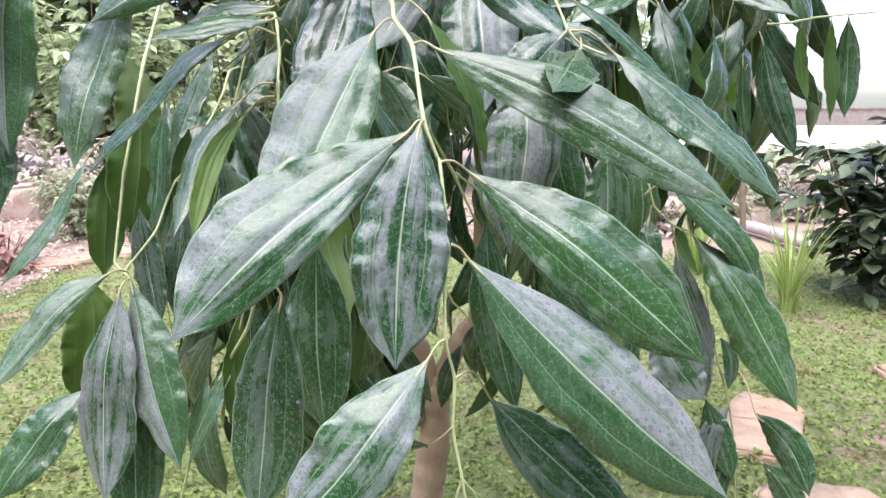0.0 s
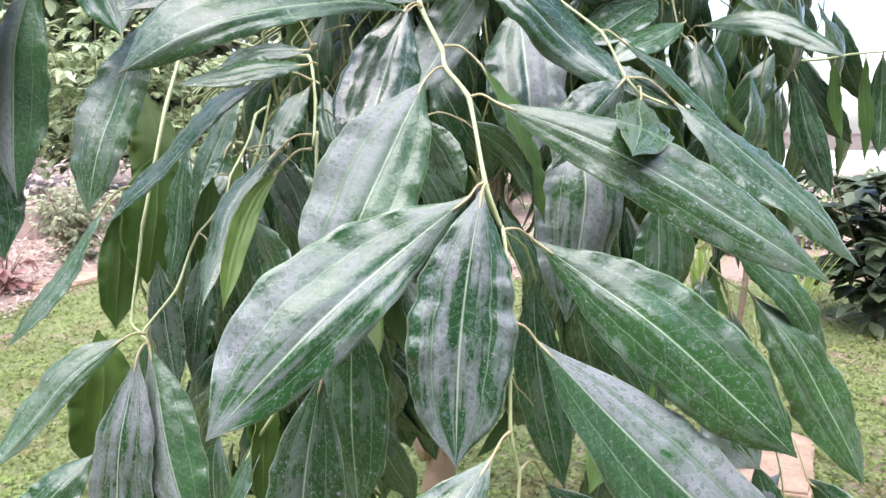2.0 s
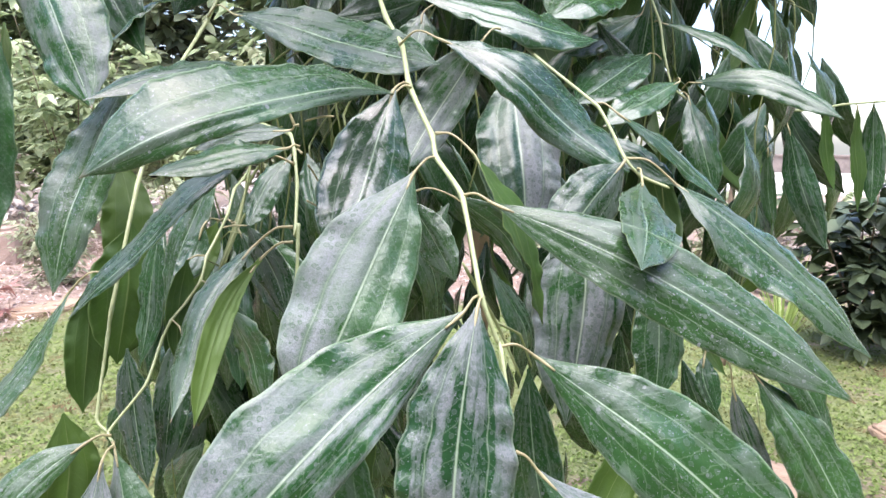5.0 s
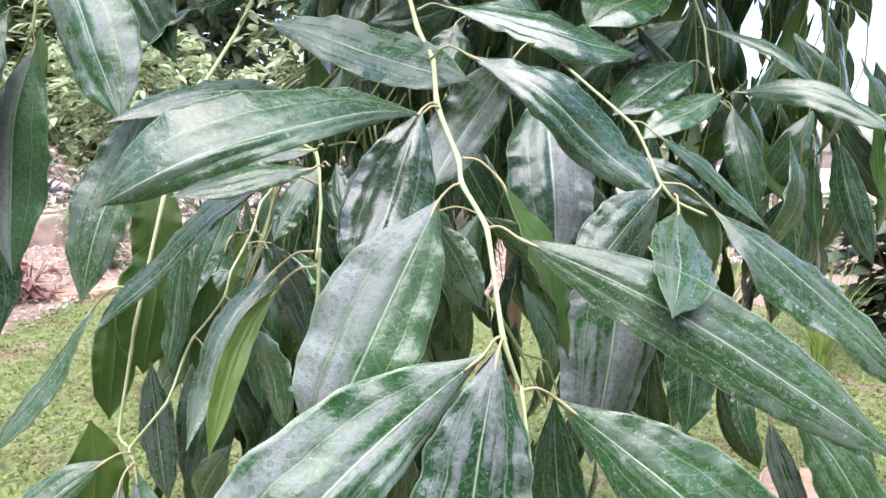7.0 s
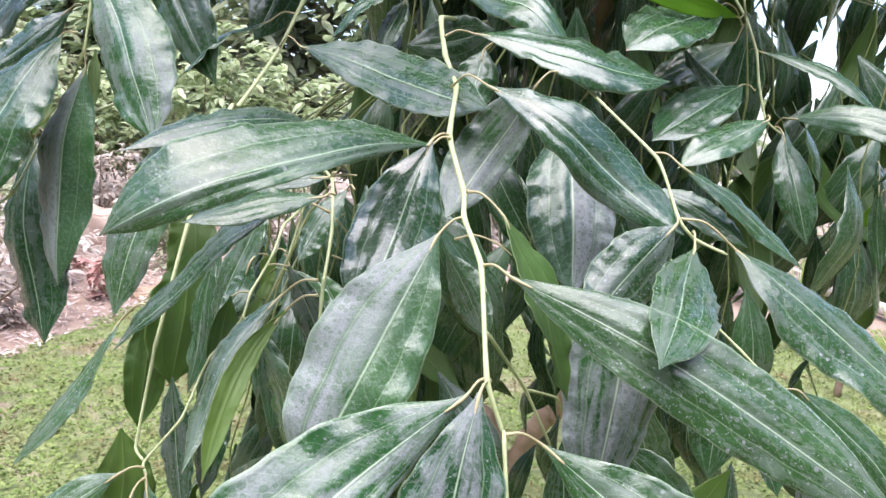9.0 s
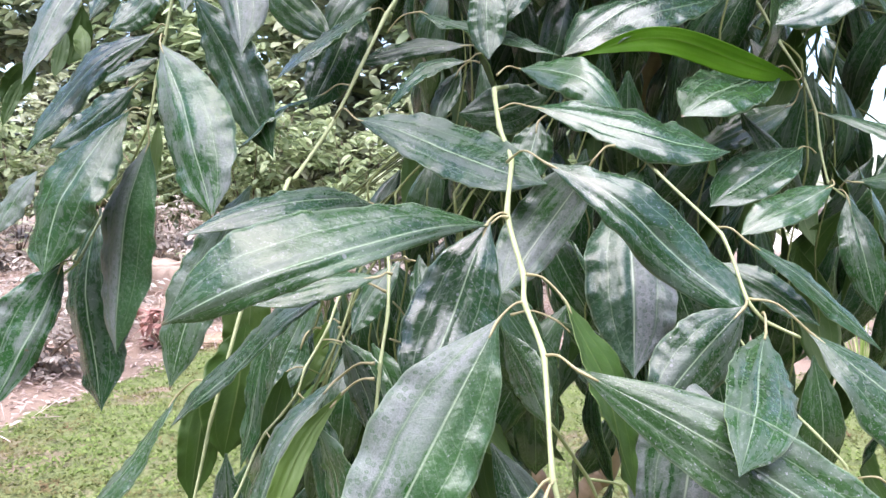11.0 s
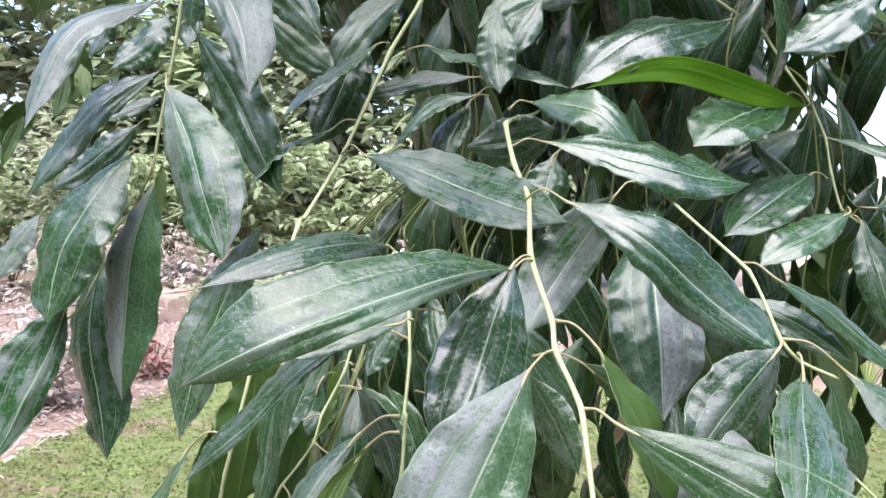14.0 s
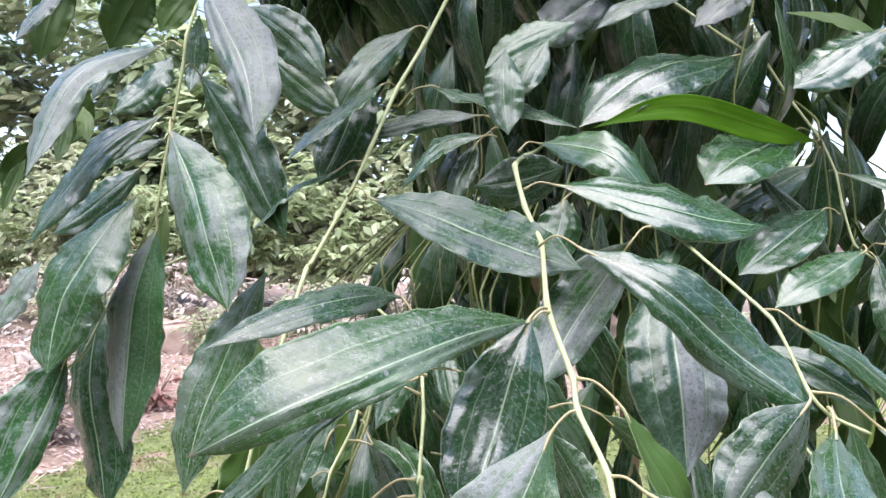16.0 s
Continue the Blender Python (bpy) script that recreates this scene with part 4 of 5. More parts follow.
leaf(((-0.122, 0.820, 1.640), (-0.182, 0.810, 1.635), (-0.241, 0.800, 1.617)), 0.0115, 20, 10, node=(-0.110, 0.820, 1.635), skin=M_SPECK)
leaf(((-0.500, 0.800, 1.732), (-0.514, 0.800, 1.703), (-0.528, 0.790, 1.662)), 0.0135, 10, 10)
leaf(((-0.559, 0.820, 1.685), (-0.566, 0.820, 1.655), (-0.570, 0.810, 1.618)), 0.0160, 140, 8)
leaf(((-0.605, 0.800, 1.623), (-0.626, 0.800, 1.598), (-0.638, 0.790, 1.570)), 0.0145, 140, 8)
leaf(((-0.402, 0.720, 1.610), (-0.419, 0.710, 1.601), (-0.447, 0.700, 1.585)), 0.0095, 20, 10)
leaf(((0.177, 0.560, 1.210), (0.193, 0.550, 1.183), (0.213, 0.540, 1.159)), 0.0205, 0, 8, skin=M_DUSTY_SHEEN)
leaf(((0.238, 0.600, 1.133), (0.247, 0.590, 1.103), (0.260, 0.580, 1.063)), 0.0135, 10, 12)
leaf(((-0.181, 0.545, 1.397), (-0.186, 0.540, 1.379), (-0.197, 0.530, 1.357)), 0.0090, 10, 10, node=(-0.176, 0.560, 1.399), skin=M_SPECK)
leaf(((-0.157, 0.550, 1.391), (-0.141, 0.540, 1.366), (-0.130, 0.530, 1.339)), 0.0100, 10, 10, skin=M_SPECK)

leaf(((-0.146, 0.520, 1.400), (-0.134, 0.515, 1.381), (-0.125, 0.510, 1.363), (-0.119, 0.505, 1.344)), (0.0101, 0.0118), 20, 12, skin=M_SPECK, widest=0.48)
leaf(((-0.166, 0.580, 1.387), (-0.143, 0.565, 1.361), (-0.130, 0.550, 1.327)), (0.0151, 0.0088), 10, 10, node=(-0.177, 0.600, 1.392), widest=0.59)
leaf(((-0.136, 0.620, 1.442), (-0.153, 0.605, 1.419), (-0.164, 0.590, 1.389)), (0.0134, 0.0095), 10, 10, node=(-0.125, 0.600, 1.444), widest=0.51)
leaf(((-0.154, 0.500, 1.352), (-0.139, 0.485, 1.329), (-0.126, 0.470, 1.299)), (0.0148, 0.0119), 30, 10, widest=0.52)
leaf(((-0.197, 0.630, 1.389), (-0.205, 0.615, 1.365), (-0.212, 0.600, 1.335)), (0.0092, 0.0116), 150, 8, node=(-0.183, 0.620, 1.391), widest=0.44)
leaf(((-0.283, 0.660, 1.436), (-0.270, 0.645, 1.394), (-0.275, 0.630, 1.332)), (0.0212, 0.0168), 150, 8, widest=0.45)
leaf(((-0.227, 0.600, 1.397), (-0.230, 0.585, 1.353), (-0.233, 0.570, 1.286)), (0.0090, 0.0079), 10, 8, widest=0.54)
leaf(((-0.217, 0.600, 1.360), (-0.216, 0.585, 1.333), (-0.219, 0.570, 1.294)), (0.0065, 0.0075), 150, 8, widest=0.49)
leaf(((-0.189, 0.600, 1.432), (-0.200, 0.585, 1.400), (-0.211, 0.570, 1.357)), (0.0102, 0.0104), 10, 8, widest=0.48)
leaf(((-0.131, 0.660, 1.443), (-0.126, 0.645, 1.414), (-0.117, 0.630, 1.394)), (0.0115, 0.0092), 10, 8, widest=0.49)
leaf(((-0.438, 0.700, 1.519), (-0.436, 0.690, 1.496), (-0.438, 0.680, 1.470)), (0.0093, 0.0089), 150, 8, node=(-0.405, 0.680, 1.511), widest=0.51)
leaf(((-0.574, 0.750, 1.596), (-0.579, 0.740, 1.570), (-0.583, 0.730, 1.543)), (0.0082, 0.0053), 150, 8, widest=0.41)
leaf(((-0.449, 0.620, 1.500), (-0.459, 0.610, 1.481), (-0.472, 0.600, 1.447)), (0.0136, 0.0166), 10, 10, skin=M_DUSTY_SHEEN, widest=0.51)
leaf(((-0.389, 0.700, 1.548), (-0.385, 0.690, 1.520), (-0.384, 0.680, 1.487)), (0.0055, 0.0051), 150, 8, widest=0.46)
leaf(((-0.500, 0.720, 1.638), (-0.499, 0.710, 1.615), (-0.498, 0.700, 1.588)), (0.0055, 0.0083), 150, 8, widest=0.52)
leaf(((-0.508, 0.750, 1.647), (-0.496, 0.740, 1.631), (-0.488, 0.730, 1.610)), (0.0096, 0.0062), 150, 8, widest=0.56)
leaf(((-0.197, 0.600, 1.386), (-0.203, 0.590, 1.367), (-0.210, 0.580, 1.353), (-0.219, 0.575, 1.341)), (0.0081, 0.0105), 10, 10, skin=M_SPECK, widest=0.48)
leaf(((-0.148, 0.590, 1.384), (-0.135, 0.585, 1.365), (-0.125, 0.580, 1.343), (-0.118, 0.575, 1.317)), (0.0116, 0.0112), 0, 10, widest=0.49)
leaf(((-0.184, 0.520, 1.378), (-0.188, 0.515, 1.356), (-0.189, 0.510, 1.336), (-0.188, 0.505, 1.313)), (0.0079, 0.0095), 150, 8, widest=0.4)
leaf(((-0.160, 0.510, 1.360), (-0.153, 0.505, 1.341), (-0.149, 0.500, 1.323), (-0.146, 0.495, 1.301)), (0.0108, 0.0084), 0, 10, widest=0.49)
leaf(((-0.008, 0.343, 1.221), (-0.015, 0.347, 1.220), (-0.021, 0.350, 1.217), (-0.029, 0.355, 1.211)), 0.0035, -30, 8, widest=0.48)
leaf(((0.239, 0.600, 1.204), (0.233, 0.595, 1.182), (0.230, 0.590, 1.163), (0.233, 0.585, 1.141)), 0.0085, 10, 10, skin=M_DUSTY_SHEEN, widest=0.48)
leaf(((0.260, 0.600, 1.125), (0.243, 0.590, 1.108), (0.238, 0.585, 1.087), (0.243, 0.580, 1.062)), 0.0100, 10, 12, skin=M_DUSTY_SHEEN, widest=0.48)
leaf(((0.269, 0.600, 1.081), (0.254, 0.590, 1.069), (0.248, 0.585, 1.047), (0.250, 0.580, 1.019)), 0.0110, 14, 12, widest=0.48)
leaf(((0.247, 0.600, 1.191), (0.255, 0.600, 1.179), (0.257, 0.595, 1.166), (0.253, 0.590, 1.147)), 0.0070, 0, 10, widest=0.48)


# ---- trunk and limbs ----
def limb(name, points, r0, r1, mat=M_BARK, sides=14, parent=TREE):
    pts = spline(points, 8)
    n = len(pts)
    rad = [(r0 + (r1 - r0) * i / (n - 1)) * (1 + 0.05 * math.sin(i * 1.7) + 0.04 * math.sin(i * 0.6 + 1)) for i in range(n)]
    o = np.array(points[0], float)
    me = tube_mesh(name, pts - o, rad, sides)
    me.materials.append(mat)
    ob = new(name, me)
    ob.parent = parent
    ob.location = Vector(points[0]) - parent.location
    return ob


limb("trunk", [(-0.088, 1.940, -0.050), (-0.072, 1.920, 0.068), (-0.049, 1.900, 0.246), (-0.026, 1.900, 0.427), (-0.021, 1.900, 0.567), (-0.013, 1.900, 0.636)], 0.058, 0.036)
limb("limb", [(-0.021, 1.900, 0.567), (0.025, 1.890, 0.694), (0.066, 1.890, 0.766), (0.103, 1.890, 0.864), (0.110, 1.840, 1.550), (0.130, 1.840, 2.100), (0.160, 1.900, 2.600)], 0.030, 0.022)
limb("limb", [(-0.021, 1.900, 0.567), (-0.051, 1.890, 0.674), (-0.082, 1.890, 0.758), (-0.124, 1.890, 0.848), (-0.130, 1.780, 1.500), (-0.160, 1.700, 2.200)], 0.030, 0.018)
bm = bmesh.new()
bmesh.ops.create_icosphere(bm, subdivisions=3, radius=0.034)
for v in bm.verts:
    v.co = Vector((v.co.x * 0.75, v.co.y, v.co.z * 1.5)) * (1 + 0.22 * noise.noise(v.co * 38)) + Vector((-0.074, 1.885, 0.535))
for f in bm.faces:
    f.smooth = True
part("knot", bm, M_BARK, TREE, "dark rounded knot on the trunk")
limb("branch", [(0.12, 1.84, 1.7), (0.16, 1.5, 1.95), (0.10, 1.15, 2.05), (-0.04, 0.9, 1.95)], 0.020, 0.005, M_STEM, 10)
limb("branch", [(0.13, 1.84, 1.9), (0.35, 1.5, 2.1), (0.45, 1.1, 2.05), (0.42, 0.9, 1.9)], 0.020, 0.006, M_STEM, 10)
limb("branch", [(-0.14, 1.75, 1.8), (-0.25, 1.4, 2.0), (-0.3, 1.05, 2.0), (-0.28, 0.8, 1.86)], 0.016, 0.005, M_STEM, 10)

# ---- hanging foliage deeper in the crown ----
FILL = random.Random(21)
SHAPES, ROUGH, CROWN = [], [], []
for i in range(7):
    L = FILL.uniform(0.13, 0.18)
    bend = FILL.uniform(0.008, 0.022)
    wide, fold = L * FILL.uniform(0.27, 0.33), FILL.uniform(4, 16)
    SHAPES.append(blade(FILL, ((0, 0, 0), (0, -bend, -0.5 * L), (0, 0.01, -L)), wide / 2, 0.0, fold, ns=18, nu=10))
    ROUGH.append(blade(FILL, ((0, 0, 0), (0, -bend, -0.5 * L), (0, 0.01, -L)), wide / 2, 0.0, fold, ns=10, nu=4, wave=0.35))
    CROWN.append(blade(FILL, ((0, 0, 0), (0, -bend, -0.5 * L), (0, 0.01, -L)), wide / 2, 0.0, fold, ns=7, nu=2, wave=0.35))
    SHAPES[-1].materials.append(M_SPECK if i == 0 else M_UPPER)
    SHAPES[-1].materials.append(M_LOWER)


def hanging_twig(rng, top, drop, lean, step, parts=True, rows=None, sway=36, forms=ROUGH):
    """A drooping twig with alternate hanging leaves; far ones are gathered in rows."""
    n = max(3, int(drop / step))
    pts = [np.array(top, float)]
    for i in range(n):
        zig = 0.012 * (-1) ** i
        pts.append(pts[-1] + np.array([lean[0] * step + zig, lean[1] * step, -step * 0.95]))
    if parts:
        # the shoot comes down from the crown
        high = [pts[0] + np.array([0.03, 0.42, 0.13]), pts[0] + np.array([0.01, 0.14, 0.05])]
        twig([tuple(p) for p in high + pts], 0.0014, 0.0007, M_SHOOT)
    for i, p in enumerate(pts[1:]):
        side = (-1) ** i
        yaw = rng.gauss(0, 60) + side * 35
        swing = side * rng.uniform(2, sway)
        tilt = rng.uniform(-26, 14)
        m = Matrix.Translation(p + np.array([side * 0.016, rng.uniform(-0.02, 0.01), 0.004])) @ Euler((radians(-tilt), radians(-swing), radians(yaw))).to_matrix().to_4x4()
        me = rng.choice(SHAPES if parts else forms)
        if parts:
            ob = new("leaf", me)
            ob.parent = TREE
            ob.matrix_basis = Matrix.Translation(-TREE.location) @ m
        else:
            rows.append((me, m))


rows = []
for i in range(28):
    # high twigs, hanging well into view; those before the trunk are shorter
    az = radians(-12 + 37 * ((i * 0.618) % 1.0))
    far = FILL.uniform(0.84, 1.25)
    top = FILL.uniform(1.62, 1.95)
    drop = FILL.uniform(0.5, 0.8) * (0.6 if az > 0.28 else 1.0)
    if -0.13 < az < 0.11:
        drop = min(drop, top - 1.44)
    hanging_twig(FILL, (math.sin(az) * far, far, top), drop, (FILL.uniform(-0.12, 0.12), FILL.uniform(-0.1, 0.05)), FILL.uniform(0.085, 0.105), far < 0.93, rows)
for i in range(20):
    # low twigs
    az = radians(-22 + 15 * ((i * 0.618) % 1.0))
    far = FILL.uniform(0.70, 1.0)
    hanging_twig(FILL, (math.sin(az) * far, far, FILL.uniform(1.42, 1.50)), FILL.uniform(0.34, 0.5), (FILL.uniform(-0.15, 0.15), 0.0), FILL.uniform(0.065, 0.085))

for i in range(6):
    # fringe against the light
    az = radians(20 + 9 * ((i * 0.618) % 1.0))
    far = FILL.uniform(0.95, 1.2)
    hanging_twig(FILL, (math.sin(az) * far, far, FILL.uniform(1.55, 1.72)), 0.22, (FILL.uniform(-0.15, 0.15), 0.0), 0.07)
for i in range(6):
    # short ones before the trunk
    az = radians(-6 + 11 * ((i * 0.618) % 1.0))
    far = FILL.uniform(0.7, 0.95)
    hanging_twig(FILL, (math.sin(az) * far, far, FILL.uniform(1.50, 1.56)), 0.14, (FILL.uniform(-0.15, 0.15), 0.0), 0.065)

# low shaded leaves behind the front twigs
for i in range(26):
    az = radians(FILL.uniform(-22, -4))
    far = FILL.uniform(1.0, 1.6)
    hanging_twig(FILL, (math.sin(az) * far, far, FILL.uniform(1.30, 1.42)), FILL.uniform(0.3, 0.5), (0, 0), 0.07, False, rows)

# dark leaves over the open side
for i in range(80):
    az = radians(FILL.uniform(-23, -9))
    far = FILL.uniform(0.95, 1.5)
    low = 1.66 + 0.16 * (far - 1) + FILL.uniform(0, 0.12)
    drop = FILL.uniform(0.35, 0.6)
    hanging_twig(FILL, (math.sin(az) * far, far, low + drop + 0.14), drop, (0, 0), 0.07, False, rows)

# deeper and higher leaves, too dense to count
for i in range(110):
    az = radians(FILL.uniform(-13, 26))
    far = FILL.uniform(1.15, 2.3)
    if az > 0.19 and i % 2:
        continue
    hanging_twig(FILL, (math.sin(az) * far, far, FILL.uniform(1.55, 2.6)), FILL.uniform(0.4, 0.9), (0, 0), 0.08, False, rows)
# upper crown, mostly out of view, thickened to shade the inner leaves
for i in range(950):
    x, y = FILL.uniform(-0.5, 1.1), FILL.uniform(0.80, 2.8)
    high, drop = FILL.uniform(2.2, 3.0) - 0.25 * abs(y - 1.6), FILL.uniform(0.2, 0.45)
    if x < -0.20 * y:
        # higher over the open side
        high = max(high, 1.74 + 0.16 * (y - 0.9) + drop + 0.15)
    if x > 0.52 * y:
        high = max(high, 1.9 + 0.1 * (y - 0.9) + drop + 0.15)
    if x > 0.25 and i % 2:
        continue
    hanging_twig(FILL, (x, y, high), drop, (0, 0), 0.08, False, rows, forms=CROWN)
OVER = random.Random(5)
for i in range(70):
    # unseen boughs added overhead to shade the upper leaves
    hanging_twig(OVER, (OVER.uniform(-0.60, -0.10), OVER.uniform(0.30, 0.85), OVER.uniform(2.35, 2.8)), 0.2, (0, 0), 0.07, False, rows, forms=CROWN)


def gather(name, rows, parent, mats):
    """Many copies of small meshes joined into one."""
    V, Fc, MI, UV = [], [], [], []
    off = 0
    cache = {}
    for me, m in rows:
        if me.name not in cache:
            v = np.empty(len(me.vertices) * 3)
            me.vertices.foreach_get("co", v)
            lv = np.empty(len(me.loops), dtype=np.int32)
            me.loops.foreach_get("vertex_index", lv)
            uv = np.empty(len(me.loops) * 2)
            if me.uv_layers:
                me.uv_layers[0].data.foreach_get("uv", uv)
            mi = np.empty(len(me.polygons), dtype=np.int32)
            me.polygons.foreach_get("material_index", mi)
            cache[me.name] = (v.reshape(-1, 3), lv, uv, mi, [len(p.vertices) for p in me.polygons])
        v, lv, uv, mi, sizes = cache[me.name]
        mm = np.array(m)
        V.append(v @ mm[:3, :3].T + mm[:3, 3])
        Fc.append((lv + off, sizes))
        MI.append(mi)
        UV.append(uv)
        off += len(v)
    me = bpy.data.meshes.new(name)
    verts = np.concatenate(V)
    loops = np.concatenate([f[0] for f in Fc])
    sizes = np.concatenate([f[1] for f in Fc])
    me.vertices.add(len(verts))
    me.vertices.foreach_set("co", verts.ravel())
    me.loops.add(len(loops))
    me.loops.foreach_set("vertex_index", loops)
    me.polygons.add(len(sizes))
    me.polygons.foreach_set("loop_start", np.concatenate([[0], np.cumsum(sizes)[:-1]]).astype(np.int32))
    me.polygons.foreach_set("material_index", np.concatenate(MI))
    me.polygons.foreach_set("use_smooth", np.ones(len(sizes), dtype=bool))
    layer = me.uv_layers.new(name="UVMap")
    layer.data.foreach_set("uv", np.concatenate(UV))
    me.update(calc_edges=True)
    me.validate()
    for m in mats:
        me.materials.append(m)
    ob = new(name, me)
    if parent:
        ob.parent = parent
        ob.matrix_parent_inverse = parent.matrix_world.inverted()
    return ob


tagged(gather("foliage", rows, TREE, (M_UPPER, M_LOWER)), "dense shaded inner foliage with unseen boughs added above to shade it", kind="stuff")

# ---- ground ----
bm = bmesh.new()
bmesh.ops.create_grid(bm, x_segments=120, y_segments=120, size=1.0)
for v in bm.verts:
    x, y = v.co.x, v.co.y
    v.co.x, v.co.y = 60 * x * abs(x) ** 1.3, 3 + 60 * y * abs(y) ** 1.3
    d = math.hypot(v.co.x, v.co.y)
    v.co.z = 0.035 * noise.noise((v.co.x * 0.9, v.co.y * 0.9, 3)) * min(1, 12 / (d + 1))
for f in bm.faces:
    f.smooth = True
tagged(part("ground", bm, M_GROUND, None), "uneven garden soil covered with low moss", "ground", kind="structure")


def ground_z(x, y):
    d = math.hypot(x, y)
    return 0.035 * noise.noise((x * 0.9, y * 0.9, 3)) * min(1, 12 / (d + 1))


# small creeping plants as a carpet
def leaflet(name, length, width, bend, nseg=2):
    me = bpy.data.meshes.new(name)
    v, f = [], []
    for i in range(nseg + 1):
        s = i / nseg
        w = width * 0.5 * (math.sin(math.pi * (0.12 + 0.86 * s)) if 0 < s < 1 else 0.12)
        z = bend * length * s * s
        v += [(-w, s * length, z), (w, s * length, z)]
    f = [(2 * i, 2 * i + 1, 2 * i + 3, 2 * i + 2) for i in range(nseg)]
    me.from_pydata(v, [], f)
    me.uv_layers.new(name="UVMap")
    return me


LEAFLET = [leaflet("leaflet", 0.018, 0.014, 0.3), leaflet("leaflet", 0.024, 0.011, -0.2), leaflet("leaflet", 0.015, 0.013, 0.1)]
GR = random.Random(5)


def moss_at(x, y):
    return noise.fractal((x * 0.9, y * 0.9, 11.0), 1.0, 2.0, 4)


rows = []
for i in range(190000):
    y = 0.9 + 6.4 * GR.random() ** 1.25
    x = GR.uniform(-0.85, 0.85) * (y + 0.8)
    k = moss_at(x, y)
    if (k < -0.22 and GR.random() < 0.2) or x < -3.2 or y > 6.5:
        continue
    z = ground_z(x, y) + 0.004 + max(0, k) * 0.03 * GR.random() + 0.055 * max(0, noise.noise((x * 11, y * 11, 2.0)))
    m = Matrix.Translation((x, y, z)) @ Euler((radians(GR.uniform(0, 42)), radians(GR.gauss(0, 16)), GR.uniform(0, 6.28))).to_matrix().to_4x4() @ Matrix.Scale(GR.uniform(0.7, 1.4), 4)
    rows.append((GR.choice(LEAFLET), m))
tagged(gather("moss_carpet", rows, None, (M_MOSS,)), "low yellow-green creeping moss carpet on the soil", "moss", kind="stuff")


# ---- flat stones ----
def stone(name, x, y, sx, sy, h, turn, mat, seed, label, category, group=""):
    r = random.Random(seed)
    bm = bmesh.new()
    n = 9
    ring = [(math.cos(2 * math.pi * k / n) * r.uniform(0.82, 1.08), math.sin(2 * math.pi * k / n) * r.uniform(0.82, 1.08)) for k in range(n)]
    ring = [(max(-0.74, min(0.74, a)) * sx / 0.8, max(-0.74, min(0.74, b)) * sy / 0.8) for a, b in ring]
    low = [bm.verts.new((a * 1.03, b * 1.03, -0.03)) for a, b in ring]
    top = [bm.verts.new((a, b, h * r.uniform(0.75, 1.1))) for a, b in ring]
    bm.faces.new(top)
    bm.faces.new(low[::-1])
    for k in range(n):
        bm.faces.new((low[k], low[(k + 1) % n], top[(k + 1) % n], top[k]))
    bmesh.ops.bevel(bm, geom=[e for e in bm.edges if all(v.co.z > 0 for v in e.verts)], offset=min(sx, sy) * 0.07, segments=2, affect="EDGES")
    bmesh.ops.subdivide_edges(bm, edges=bm.edges[:], cuts=1)
    bmesh.ops.triangulate(bm, faces=bm.faces[:])
    bmesh.ops.subdivide_edges(bm, edges=bm.edges[:], cuts=2)
    for v in bm.verts:
        q = v.co * 9 + Vector((seed, 0, 0))
        v.co += min(sx, sy) * (0.07 * noise.noise_vector(q) + 0.03 * noise.noise_vector(q * 3.1))
    for f in bm.faces:
        f.smooth = True
    ob = part(name, bm, mat, None)
    ob.matrix_world = pose(x, y, ground_z(x, y), 0, 0, turn)
    return tagged(ob, label, category, group)


stone("stepping_stone", 1.36, 2.79, 0.165, 0.33, 0.05, -26, M_SLAB, 1, "rough sandstone slab set in the moss", "stone", "stepping stones")
stone("stepping_stone", 1.33, 2.17, 0.26, 0.20, 0.05, 6, M_SLAB, 2, "rough sandstone slab set in the moss", "stone", "stepping stones")
stone("stepping_stone", 2.42, 3.35, 0.18, 0.22, 0.06, 30, M_SLAB, 3, "rough sandstone slab set in the moss", "stone", "stepping stones")
for k, (x, y, turn) in enumerate(((-3.2, 5.95, 60), (-2.8, 6.35, 10), (-1.6, 6.6, 4))):
    stone("border_stone", x, y, 0.34, 0.17, 0.05, turn, M_SLAB, 20 + k, "flat buff stone edging the planting bed", "stone", "bed edging stones")
stone("boulder", -5.3, 8.3, 0.6, 0.4, 0.45, 10, M_ROCK, 41, "large pale pinkish boulder among the shrubs", "boulder")


# ---- shrubs and other plants ----
def card_leaf(name, length, width, fold):
    """A small pointed leaf folded along its middle, five rows long."""
    me = bpy.data.meshes.new(name)
    v, f = [], []
    prof = [0.04, 0.75, 1.0, 0.7, 0.03]
    for i, w in enumerate(prof):
        s = i / 4
        z = -0.25 * length * s * s
        v += [(-w * width / 2, s * length, z + fold * w * width), (0, s * length, z), (w * width / 2, s * length, z + fold * w * width)]
    for i in range(4):
        a = 3 * i
        f += [(a, a + 1, a + 4, a + 3), (a + 1, a + 2, a + 5, a + 4)]
    me.from_pydata(v, [], f)
    me.uv_layers.new(name="UVMap")
    return me


